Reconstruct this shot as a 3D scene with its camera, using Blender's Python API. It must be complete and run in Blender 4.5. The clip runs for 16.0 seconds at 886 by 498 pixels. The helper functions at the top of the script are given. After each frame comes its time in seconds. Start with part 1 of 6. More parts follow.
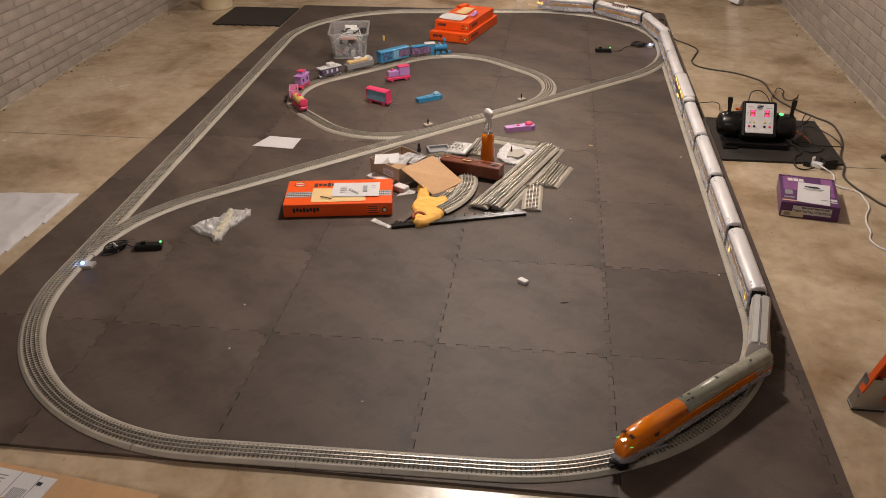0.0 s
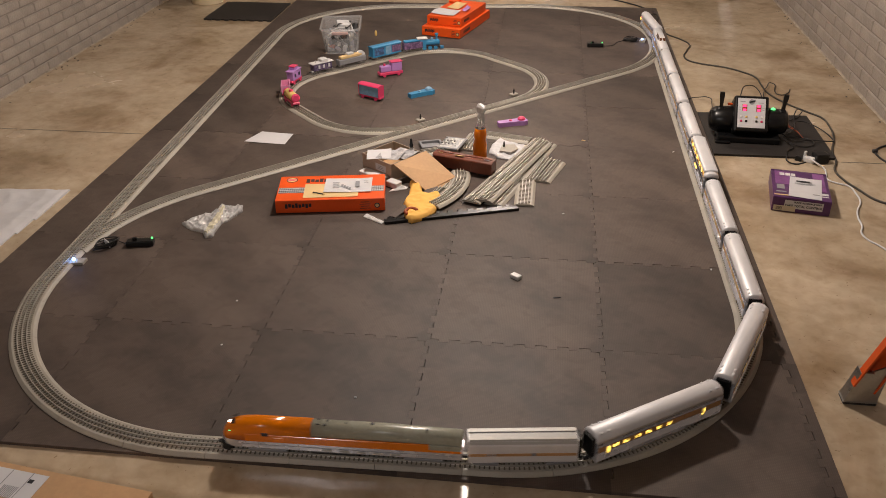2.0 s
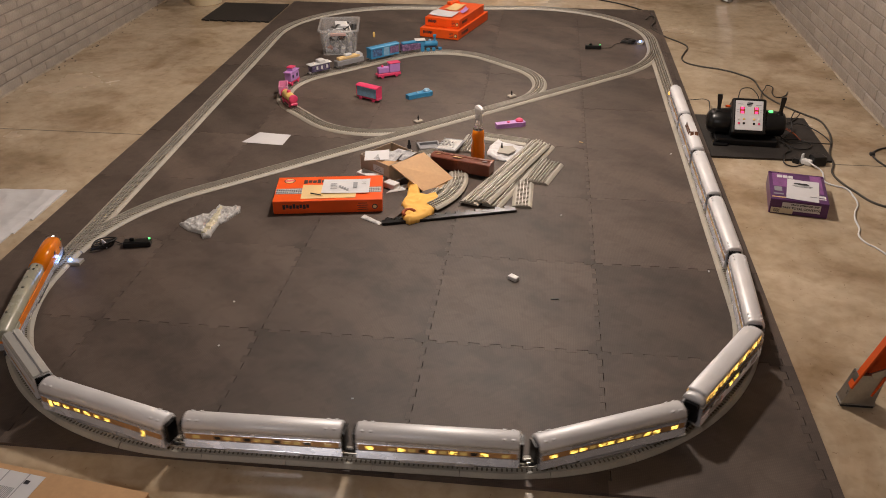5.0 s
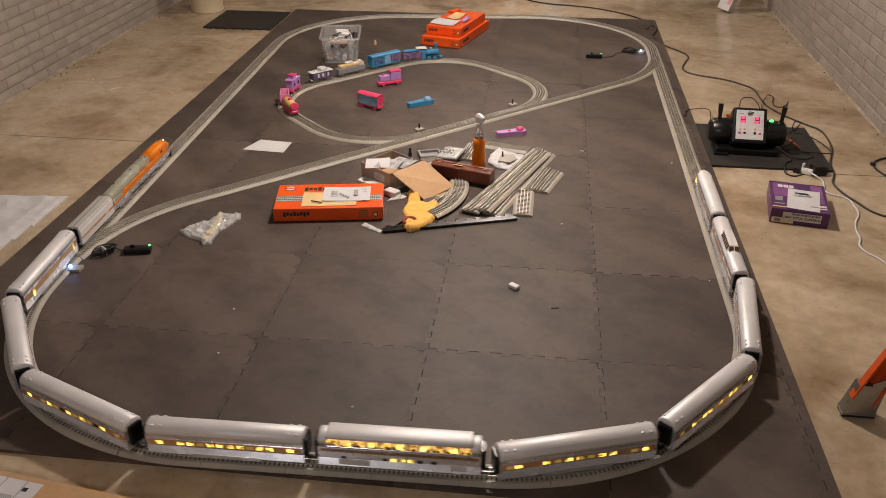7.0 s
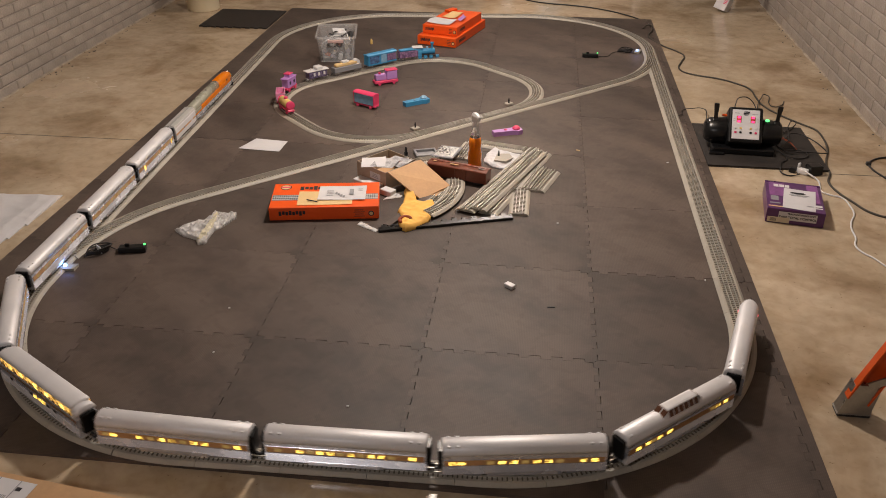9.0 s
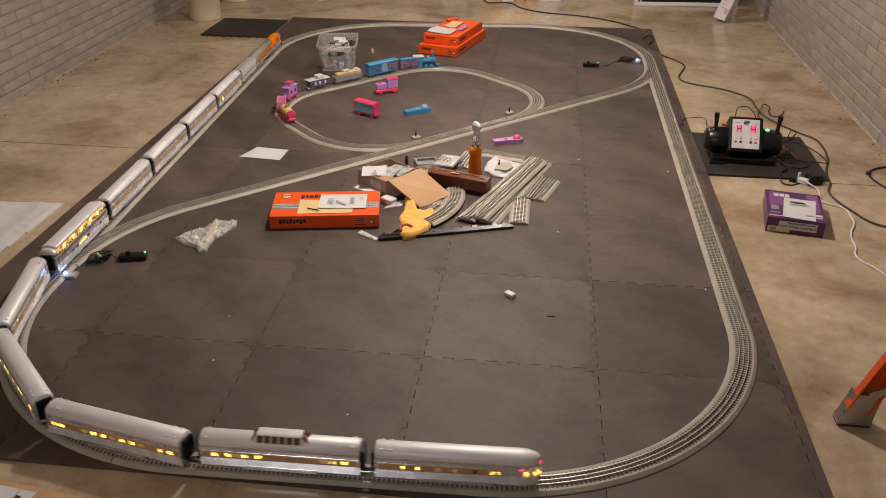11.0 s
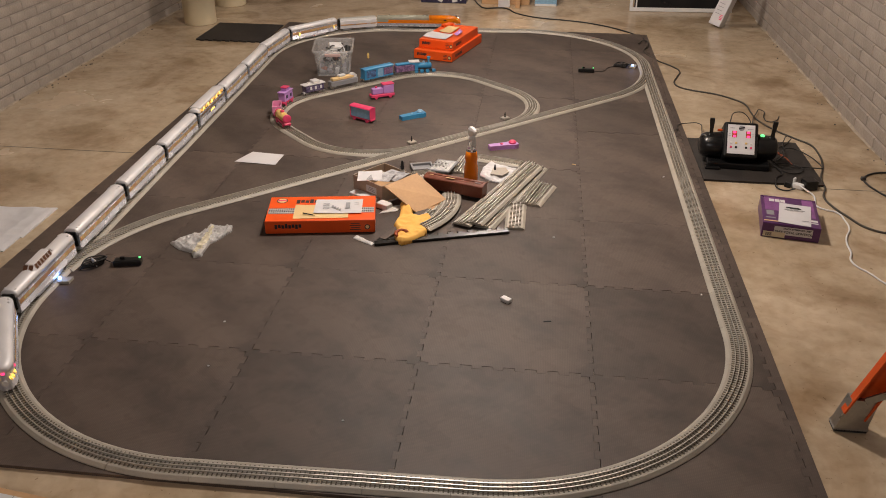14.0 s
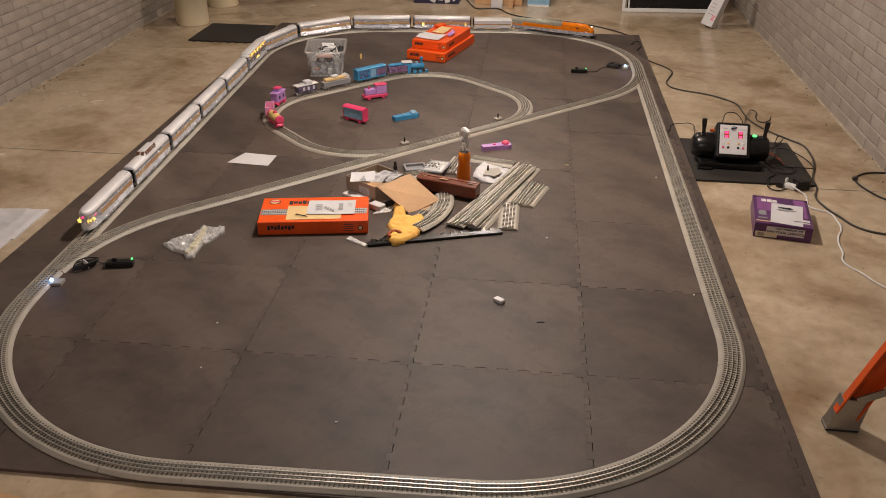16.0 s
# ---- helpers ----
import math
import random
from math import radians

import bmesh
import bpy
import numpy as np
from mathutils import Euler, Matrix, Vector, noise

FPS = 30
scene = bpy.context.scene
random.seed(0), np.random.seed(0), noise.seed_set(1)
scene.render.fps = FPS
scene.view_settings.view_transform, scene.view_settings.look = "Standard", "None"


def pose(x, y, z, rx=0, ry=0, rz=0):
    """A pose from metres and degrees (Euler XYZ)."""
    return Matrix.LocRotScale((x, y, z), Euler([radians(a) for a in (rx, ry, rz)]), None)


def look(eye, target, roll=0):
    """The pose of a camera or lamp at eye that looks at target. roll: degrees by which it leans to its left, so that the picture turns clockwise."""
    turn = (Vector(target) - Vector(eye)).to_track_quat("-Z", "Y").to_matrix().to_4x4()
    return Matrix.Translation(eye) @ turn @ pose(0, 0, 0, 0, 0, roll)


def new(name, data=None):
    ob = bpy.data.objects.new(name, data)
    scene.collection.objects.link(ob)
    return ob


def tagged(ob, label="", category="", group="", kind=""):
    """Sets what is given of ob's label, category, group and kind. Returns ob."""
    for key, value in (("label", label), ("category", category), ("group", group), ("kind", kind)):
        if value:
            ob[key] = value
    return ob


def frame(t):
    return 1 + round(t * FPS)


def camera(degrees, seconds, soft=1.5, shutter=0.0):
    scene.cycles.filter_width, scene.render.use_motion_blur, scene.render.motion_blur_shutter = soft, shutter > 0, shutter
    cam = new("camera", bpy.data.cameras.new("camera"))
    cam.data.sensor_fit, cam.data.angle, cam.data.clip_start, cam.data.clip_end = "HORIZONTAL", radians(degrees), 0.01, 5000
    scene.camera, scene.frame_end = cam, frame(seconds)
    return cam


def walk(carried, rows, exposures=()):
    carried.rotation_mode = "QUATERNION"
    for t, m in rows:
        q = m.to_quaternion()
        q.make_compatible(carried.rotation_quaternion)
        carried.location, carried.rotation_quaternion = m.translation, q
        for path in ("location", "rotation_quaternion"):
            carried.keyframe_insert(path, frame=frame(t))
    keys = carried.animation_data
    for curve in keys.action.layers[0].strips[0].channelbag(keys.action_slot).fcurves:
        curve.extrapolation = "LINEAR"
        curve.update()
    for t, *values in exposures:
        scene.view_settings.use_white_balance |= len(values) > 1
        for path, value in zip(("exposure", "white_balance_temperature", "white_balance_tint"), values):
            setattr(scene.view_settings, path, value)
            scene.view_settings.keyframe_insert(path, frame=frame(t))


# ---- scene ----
PATH = [
    (0, (-0.25, -2.427, 1.773), (-0.483, -0.7, 0.79), -0.6),
    (0.5, (-0.249, -2.423, 1.772), (-0.472, -0.696, 0.788), -0.5),
    (1, (-0.248, -2.42, 1.768), (-0.467, -0.691, 0.787), -0.5),
    (1.5, (-0.249, -2.42, 1.77), (-0.464, -0.694, 0.783), -0.5),
    (2, (-0.249, -2.424, 1.771), (-0.465, -0.701, 0.779), -0.5),
    (2.5, (-0.247, -2.425, 1.77), (-0.464, -0.7, 0.781), -0.5),
    (3, (-0.25, -2.428, 1.774), (-0.464, -0.703, 0.785), -0.4),
    (3.5, (-0.249, -2.426, 1.769), (-0.467, -0.704, 0.776), -0.4),
    (4, (-0.251, -2.424, 1.769), (-0.461, -0.703, 0.771), -0.3),
    (6.5, (-0.252, -2.422, 1.766), (-0.463, -0.687, 0.795), -0.1),
    (7, (-0.253, -2.42, 1.767), (-0.464, -0.685, 0.795), -0.0),
    (7.5, (-0.25, -2.419, 1.765), (-0.467, -0.688, 0.786), -0.1),
    (8, (-0.252, -2.419, 1.768), (-0.46, -0.686, 0.791), -0.0),
    (8.5, (-0.251, -2.417, 1.763), (-0.455, -0.681, 0.792), 0.1),
    (9, (-0.252, -2.416, 1.764), (-0.454, -0.681, 0.791), 0.2),
    (11.5, (-0.25, -2.418, 1.764), (-0.455, -0.67, 0.813), 0.3),
    (12, (-0.252, -2.417, 1.766), (-0.451, -0.667, 0.819), 0.3),
    (12.5, (-0.249, -2.416, 1.766), (-0.444, -0.662, 0.825), 0.3),
    (13, (-0.251, -2.415, 1.766), (-0.447, -0.661, 0.824), 0.4),
    (13.5, (-0.254, -2.417, 1.767), (-0.452, -0.665, 0.822), 0.4),
    (14, (-0.254, -2.413, 1.763), (-0.448, -0.661, 0.818), 0.5),
    (14.5, (-0.25, -2.414, 1.764), (-0.438, -0.661, 0.82), 0.6),
    (15, (-0.252, -2.411, 1.761), (-0.437, -0.661, 0.81), 0.7),
    (15.5, (-0.251, -2.41, 1.762), (-0.433, -0.659, 0.812), 0.7),
    (16, (-0.252, -2.411, 1.764), (-0.431, -0.657, 0.82), 0.6),
]
cam = camera(55.3, 16.0, soft=0.9, shutter=0.5)
walk(cam, [(t, look(e, a, r)) for t, e, a, r in PATH], exposures=[(0, 0.0), (16, 0.0)])

# ---- light: a basement with warm ceiling lamps ----
world = bpy.data.worlds.new("world")
scene.world = world
world.use_nodes = True
world.node_tree.nodes["Background"].inputs[0].default_value = (0.5, 0.42, 0.34, 1)
world.node_tree.nodes["Background"].inputs[1].default_value = 0.006
CEIL = 2.45
WARM = (1.0, 0.89, 0.81)


def bulb(x, y, power, tint, size=0.09, z=CEIL - 0.09):
    la = bpy.data.lights.new("ceiling_bulb_light", "POINT")
    la.energy, la.color, la.shadow_soft_size = power, tint, size
    ob = new("ceiling_bulb_light", la)
    ob.location = (x, y, z)
    return ob


LAMPS = [(-0.6, 1.75, 228, WARM), (-0.6, 4.8, 118, WARM), (-1.5, -2.9, 58, (0.98, 0.94, 0.95))]
for x, y, p, tint in LAMPS:
    bulb(x, y, p, tint)

# ---- materials ----


def lin(c):
    return tuple(v / 12.92 if v <= 0.04045 else ((v + 0.055) / 1.055) ** 2.4 for v in c)


def mat(name, col, rough=0.6, metal=0.0, vary=0.15, scale=6.0, fine=120.0, bump=0.1, bump_d=0.002, rand=0.0, coat=0.0,
        spec=0.5, col2=None, rough_vary=0.1, trans=0.0, emit=None, glow=0.0, ior=1.45, glow_vary=0.0):
    """A surface with two scales of variation and fine relief."""
    m = bpy.data.materials.new(name)
    m.use_nodes = True
    nt = m.node_tree
    N, L = nt.nodes, nt.links
    b = N["Principled BSDF"]
    tc = N.new("ShaderNodeTexCoord")

    def noise_at(s, det):
        n = N.new("ShaderNodeTexNoise")
        n.inputs["Scale"].default_value, n.inputs["Detail"].default_value = s, det
        L.new(tc.outputs["Object"], n.inputs["Vector"])
        return n

    n1, n2 = noise_at(scale, 5), noise_at(fine, 3)
    ramp = N.new("ShaderNodeValToRGB")
    c2 = col2 or tuple(max(0, v * (1 - 2 * vary)) for v in col)
    ramp.color_ramp.elements[0].position, ramp.color_ramp.elements[1].position = 0.3, 0.68
    ramp.color_ramp.elements[0].color, ramp.color_ramp.elements[1].color = (*c2, 1), (*col, 1)
    L.new(n1.outputs["Fac"], ramp.inputs[0])
    mix = N.new("ShaderNodeMix")
    mix.data_type, mix.blend_type = "RGBA", "OVERLAY"
    mix.inputs["Factor"].default_value = min(0.6, vary * 1.5)
    L.new(ramp.outputs[0], mix.inputs[6])
    L.new(n2.outputs["Fac"], mix.inputs[7])
    out = mix.outputs[2]
    if rand:
        oi = N.new("ShaderNodeObjectInfo")
        hsv = N.new("ShaderNodeHueSaturation")
        mr = N.new("ShaderNodeMapRange")
        mr.inputs["To Min"].default_value, mr.inputs["To Max"].default_value = 1 - rand, 1 + rand
        L.new(oi.outputs["Random"], mr.inputs["Value"])
        L.new(mr.outputs[0], hsv.inputs["Value"])
        L.new(out, hsv.inputs["Color"])
        out = hsv.outputs[0]
    L.new(out, b.inputs["Base Color"])
    mr = N.new("ShaderNodeMapRange")
    mr.inputs["To Min"].default_value, mr.inputs["To Max"].default_value = max(0.02, rough - rough_vary), min(1, rough + rough_vary)
    L.new(n1.outputs["Fac"], mr.inputs["Value"])
    L.new(mr.outputs[0], b.inputs["Roughness"])
    b.inputs["Metallic"].default_value = metal
    b.inputs["Specular IOR Level"].default_value = spec
    b.inputs["Coat Weight"].default_value = coat
    b.inputs["Transmission Weight"].default_value = trans
    b.inputs["IOR"].default_value = ior
    if bump:
        bp = N.new("ShaderNodeBump")
        bp.inputs["Strength"].default_value, bp.inputs["Distance"].default_value = bump, bump_d
        L.new(n2.outputs["Fac"], bp.inputs["Height"])
        L.new(bp.outputs[0], b.inputs["Normal"])
    if glow:
        b.inputs["Emission Color"].default_value = (*(emit or col), 1)
        b.inputs["Emission Strength"].default_value = glow
        if glow_vary:
            gr = N.new("ShaderNodeMapRange")
            gr.inputs["From Min"].default_value, gr.inputs["From Max"].default_value = 0.42, 0.58
            gr.inputs["To Min"].default_value, gr.inputs["To Max"].default_value = glow * (1 - glow_vary), glow * (1 + glow_vary)
            L.new(n1.outputs["Fac"], gr.inputs["Value"])
            L.new(gr.outputs[0], b.inputs["Emission Strength"])
    return m


M = {}
M["mat"] = mat("foam", (0.134, 0.099, 0.080), 0.60, vary=0.2, scale=3.5, fine=420, bump=0.22, bump_d=0.0015, rand=0.18, spec=0.45)
M["mat_black"] = mat("black_foam", (0.030, 0.025, 0.022), 0.66, vary=0.2, scale=3.5, fine=420, bump=0.22, bump_d=0.0015)
M["concrete"] = mat("concrete", (0.55, 0.447, 0.322), 0.24, vary=0.12, scale=1.3, fine=16, bump=0.035, bump_d=0.003, col2=(0.40, 0.31, 0.205), rough_vary=0.12)


def stain(m, s, c, lo, hi):
    """Broad worn and stained patches over a surface's colour."""
    nt = m.node_tree
    b = nt.nodes["Principled BSDF"]
    src = b.inputs["Base Color"].links[0].from_socket
    tc, n, r, x = (nt.nodes.new(k) for k in ("ShaderNodeTexCoord", "ShaderNodeTexNoise", "ShaderNodeValToRGB", "ShaderNodeMix"))
    n.inputs["Scale"].default_value, n.inputs["Detail"].default_value, n.inputs["Distortion"].default_value = s, 8, 0.6
    r.color_ramp.elements[0].position, r.color_ramp.elements[1].position = lo, hi
    x.data_type, x.blend_type = "RGBA", "MULTIPLY"
    x.inputs[7].default_value = (*c, 1)
    nt.links.new(tc.outputs["Object"], n.inputs["Vector"])
    nt.links.new(n.outputs["Fac"], r.inputs[0])
    nt.links.new(r.outputs[0], x.inputs["Factor"])
    nt.links.new(src, x.inputs[6])
    nt.links.new(x.outputs[2], b.inputs["Base Color"])


stain(M["concrete"], 1.1, (0.68, 0.61, 0.53), 0.52, 0.74)
stain(M["concrete"], 2.2, (0.62, 0.54, 0.45), 0.51, 0.70)
stain(M["concrete"], 7.0, (0.84, 0.81, 0.76), 0.48, 0.72)
stain(M["concrete"], 26.0, (0.88, 0.86, 0.83), 0.46, 0.74)
stain(M["concrete"], 70.0, (0.62, 0.56, 0.50), 0.68, 0.72)
M["wall"] = mat("painted_brick", (0.335, 0.29, 0.25), 0.55, vary=0.10, scale=5, fine=60, bump=1.0, bump_d=0.008, rand=0.07)
# same paint as the bricks, its colour darkened for the shadow in the joints
M["mortar"] = mat("shaded_mortar_paint", (0.25, 0.21, 0.18), 0.75, vary=0.1, scale=8, fine=90, bump=0.4)
# the ceiling is unseen; its dark colour only keeps bounced light low
M["ceiling"] = mat("dark_ceiling", (0.26, 0.19, 0.12), 0.85)
M["roadbed"] = mat("roadbed_plastic", (0.405, 0.37, 0.31), 0.5, vary=0.08, scale=9, fine=300, bump=0.4, bump_d=0.001, rand=0.05)
M["tie"] = mat("tie_plastic", (0.145, 0.12, 0.088), 0.6, vary=0.1)
M["rail"] = mat("rail_steel", (0.62, 0.59, 0.54), 0.42, metal=0.75, vary=0.1, scale=30, fine=200, bump=0.1, bump_d=0.0005)
M["silver"] = mat("silver_paint", (0.76, 0.745, 0.75), 0.48, metal=0.2, vary=0.04, scale=12, fine=200, bump=0.05, bump_d=0.0003)
# the blue tint puts reflected cool light into the car sides' silver
M["flank"] = mat("silver_cool_reflection", (0.84, 0.855, 0.92), 0.26, metal=0.72, vary=0.04, scale=12, fine=200, bump=0.05, bump_d=0.0003)
M["grey_silver"] = mat("pale_roof_paint", (0.50, 0.49, 0.46), 0.45, metal=0.2, vary=0.05)
M["orange"] = mat("orange_paint", (0.78, 0.20, 0.003), 0.16, vary=0.03, scale=12, bump=0.0, coat=0.3)
M["grey_roof"] = mat("grey_roof_paint", (0.35, 0.345, 0.27), 0.28, vary=0.05, scale=14, bump=0.0, coat=0.2)
M["white"] = mat("white_plastic", (0.70, 0.69, 0.68), 0.4, vary=0.04)
M["black"] = mat("black_plastic", (0.007, 0.007, 0.0075), 0.30, vary=0.1)
M["band"] = mat("copper_band", (0.66, 0.38, 0.18), 0.36, metal=0.4, vary=0.05, scale=20, bump=0.0)
M["lit"] = mat("lit_window", (0.9, 0.6, 0.15), 0.3, emit=(1.0, 0.62, 0.10), glow=1.7, glow_vary=0.88, vary=0.1, scale=75, bump=0)
# pale reflections on the glass are put into this pane colour
M["pale"] = mat("pale_window", (0.50, 0.42, 0.28), 0.2, emit=(1.0, 0.7, 0.3), glow=0.12, vary=0.2, scale=60, bump=0)
M["dim"] = mat("dim_window", (0.35, 0.26, 0.14), 0.15, emit=(1.0, 0.6, 0.15), glow=0.2, vary=0.2, scale=60, bump=0)
M["pane"] = mat("dark_glass", (0.05, 0.04, 0.035), 0.1, vary=0.1, bump=0)
M["headlight"] = mat("headlight_lens", (1, 0.98, 0.9), 0.2, emit=(1, 0.96, 0.85), glow=5, bump=0)
M["green_led"] = mat("green_led", (0.1, 0.9, 0.3), 0.3, emit=(0.15, 1.0, 0.25), glow=1.5, bump=0)
M["blue_led"] = mat("blue_led", (0.5, 0.7, 1.0), 0.3, emit=(0.22, 0.45, 1.0), glow=9, bump=0)
M["red_led"] = mat("red_led", (0.9, 0.05, 0.15), 0.3, emit=(1.0, 0.04, 0.16), glow=2.2, bump=0)
M["paper"] = mat("paper", (0.62, 0.61, 0.62), 0.7, vary=0.04, scale=7, fine=40, bump=0.1)
M["print"] = mat("grey_print", (0.32, 0.32, 0.33), 0.7, vary=0.1)
M["print_paper"] = mat("printed_paper", (0.50, 0.49, 0.50), 0.65, vary=0.3, scale=35, fine=140, bump=0.05)
M["ink"] = mat("dark_ink", (0.03, 0.03, 0.035), 0.5, vary=0.1)
M["ivory"] = mat("ivory_sticker", (0.70, 0.62, 0.46), 0.6, vary=0.06)
M["cream"] = mat("cream_card", (0.78, 0.55, 0.26), 0.6, vary=0.06)
M["kraft"] = mat("kraft_card", (0.55, 0.335, 0.17), 0.7, vary=0.08, scale=5, fine=70, bump=0.15)
M["kraft_in"] = mat("kraft_card_inside", (0.46, 0.36, 0.27), 0.7, vary=0.08, scale=5, fine=70, bump=0.15)
M["brown"] = mat("brown_plastic", (0.18, 0.05, 0.027), 0.32, vary=0.12, scale=14)
M["glove"] = mat("yellow_cloth", (0.9, 0.51, 0.12), 0.85, vary=0.04, scale=25, fine=300, bump=0)
M["purple"] = mat("purple_card", (0.10, 0.03, 0.125), 0.3, vary=0.14, scale=7, fine=60, bump=0.05)
M["purple_light"] = mat("violet_print", (0.28, 0.10, 0.30), 0.35, vary=0.2, scale=16, bump=0)
M["lilac"] = mat("lilac_plastic", (0.50, 0.26, 0.60), 0.4, vary=0.05, bump=0)
M["pink"] = mat("pink_plastic", (0.75, 0.06, 0.16), 0.4, vary=0.05, bump=0)
M["rose"] = mat("rose_plastic", (0.75, 0.30, 0.48), 0.4, vary=0.05, bump=0)
M["yellow"] = mat("yellow_plastic", (0.80, 0.55, 0.18), 0.4, vary=0.05, bump=0)
M["blue"] = mat("blue_plastic", (0.05, 0.28, 0.52), 0.4, vary=0.08, bump=0)
M["paleblue"] = mat("pale_blue_print", (0.26, 0.46, 0.64), 0.4, vary=0.12, scale=40, bump=0)
M["navy"] = mat("navy_print", (0.035, 0.03, 0.075), 0.4, vary=0.3, scale=40, bump=0)
M["grey"] = mat("grey_plastic", (0.28, 0.28, 0.29), 0.5, vary=0.08)
M["dark"] = mat("dark_fittings", (0.03, 0.028, 0.028), 0.5, vary=0.1)
M["amber"] = mat("amber_liquid", (1.0, 0.27, 0.01), 0.12, trans=0.25, coat=0.4, vary=0.05, bump=0, ior=1.33)
M["clear"] = mat("clear_plastic", (0.93, 0.93, 0.93), 0.12, trans=0.93, vary=0.03, bump=0.1, ior=1.3)
M["film"] = mat("plastic_film", (0.82, 0.81, 0.79), 0.22, trans=0.2, vary=0.06, scale=30, bump=0.3, ior=1.2)
M["bag"] = mat("bag_film", (0.86, 0.85, 0.83), 0.16, vary=0.06, scale=30, bump=0.2, spec=0.8)
M["lilac_grey"] = mat("lilac_grey_plastic", (0.34, 0.32, 0.38), 0.5, vary=0.1)
M["blush"] = mat("pale_blush_plastic", (0.55, 0.38, 0.35), 0.4, vary=0.05)
M["tub"] = mat("tub_plastic", (0.80, 0.79, 0.78), 0.12, vary=0.04, bump=0, spec=0.8)
M["tub"].node_tree.nodes["Principled BSDF"].inputs["Alpha"].default_value = 0.2
M["bag"].node_tree.nodes["Principled BSDF"].inputs["Alpha"].default_value = 0.52
M["ladder"] = mat("orange_fibreglass", (0.74, 0.10, 0.012), 0.4, vary=0.1, scale=10)
M["alu"] = mat("aluminium", (0.46, 0.45, 0.43), 0.3, metal=0.9, vary=0.1, scale=18)
M["tape"] = mat("yellow_tape", (0.62, 0.31, 0.03), 0.35, vary=0.08)
M["cord"] = mat("black_cord", (0.02, 0.018, 0.017), 0.5, vary=0.1)
M["cord_olive"] = mat("dark_olive_cord", (0.05, 0.042, 0.032), 0.5, vary=0.1)
M["barrel"] = mat("cream_barrel", (0.80, 0.70, 0.50), 0.45, vary=0.06, scale=4)
M["card"] = mat("orange_box_card", (0.86, 0.10, 0.008), 0.4, vary=0.06, scale=8, fine=80, bump=0.1)

stain(M["mat"], 2.2, (0.66, 0.65, 0.67), 0.46, 0.66)
stain(M["mat"], 5.5, (0.80, 0.80, 0.82), 0.48, 0.62)
stain(M["mat"], 14.0, (0.86, 0.85, 0.85), 0.5, 0.6)


def weave(m, pitch, depth):
    """A fine pressed cross pattern, as on foam tiles."""
    nt = m.node_tree
    b = nt.nodes["Principled BSDF"]
    src = b.inputs["Base Color"].links[0].from_socket
    tc, mul, ramp, x = (nt.nodes.new(k) for k in ("ShaderNodeTexCoord", "ShaderNodeMath", "ShaderNodeMapRange", "ShaderNodeMix"))
    mul.operation = "MULTIPLY"
    for k, d in enumerate("XY"):
        w = nt.nodes.new("ShaderNodeTexWave")
        w.bands_direction = d
        w.inputs["Scale"].default_value, w.inputs["Distortion"].default_value = 0.314 / pitch, 0.4
        nt.links.new(tc.outputs["Object"], w.inputs["Vector"])
        nt.links.new(w.outputs["Fac"], mul.inputs[k])
    ramp.inputs["To Min"].default_value, ramp.inputs["To Max"].default_value = depth, 0.0
    x.data_type, x.blend_type = "RGBA", "MULTIPLY"
    x.inputs[7].default_value = (0.3, 0.3, 0.3, 1)
    nt.links.new(mul.outputs[0], ramp.inputs["Value"])
    nt.links.new(ramp.outputs[0], x.inputs["Factor"])
    nt.links.new(src, x.inputs[6])
    nt.links.new(x.outputs[2], b.inputs["Base Color"])


weave(M["mat"], 0.006, 0.32)

# ---- building helpers ----


def part(name, bm, material, parent=None, label="", smooth=False):
    me = bpy.data.meshes.new(name)
    bm.to_mesh(me)
    bm.free()
    for mm in material if isinstance(material, (list, tuple)) else [material]:
        me.materials.append(mm)
    if smooth:
        for p in me.polygons:
            p.use_smooth = True
    ob = new(name, me)
    if parent:
        ob.parent = parent
    if label:
        ob["label"] = label
    return ob


def piece(name, me, parent, m=None):
    """One more object on a mesh that is already built."""
    ob = new(name, me)
    ob.parent = parent
    if m is not None:
        ob.matrix_basis = m
    return ob


def thing(name, m, label, category, group="", kind=""):
    ob = new(name)
    ob.empty_display_size = 0.05
    ob.matrix_basis = m
    return tagged(ob, label, category, group, kind)


def box(sx, sy, sz, at=(0, 0, 0), bev=0.0, seg=1, bm=None, rot=None):
    """A box standing on at, with rounded edges."""
    b = bmesh.new()
    bmesh.ops.create_cube(b, size=1)
    bmesh.ops.scale(b, vec=(sx, sy, sz), verts=b.verts)
    if bev:
        bmesh.ops.bevel(b, geom=b.edges[:], offset=bev, segments=seg, affect="EDGES", profile=0.5)
    mx = Matrix.Translation((at[0], at[1], at[2] + sz / 2))
    if rot is not None:
        mx = mx @ rot
    bmesh.ops.transform(b, matrix=mx, verts=b.verts)
    return join(bm, b)


def join(bm, b):
    if bm is None:
        return b
    me = bpy.data.meshes.new("tmp")
    b.to_mesh(me)
    b.free()
    bm.from_mesh(me)
    bpy.data.meshes.remove(me)
    return bm


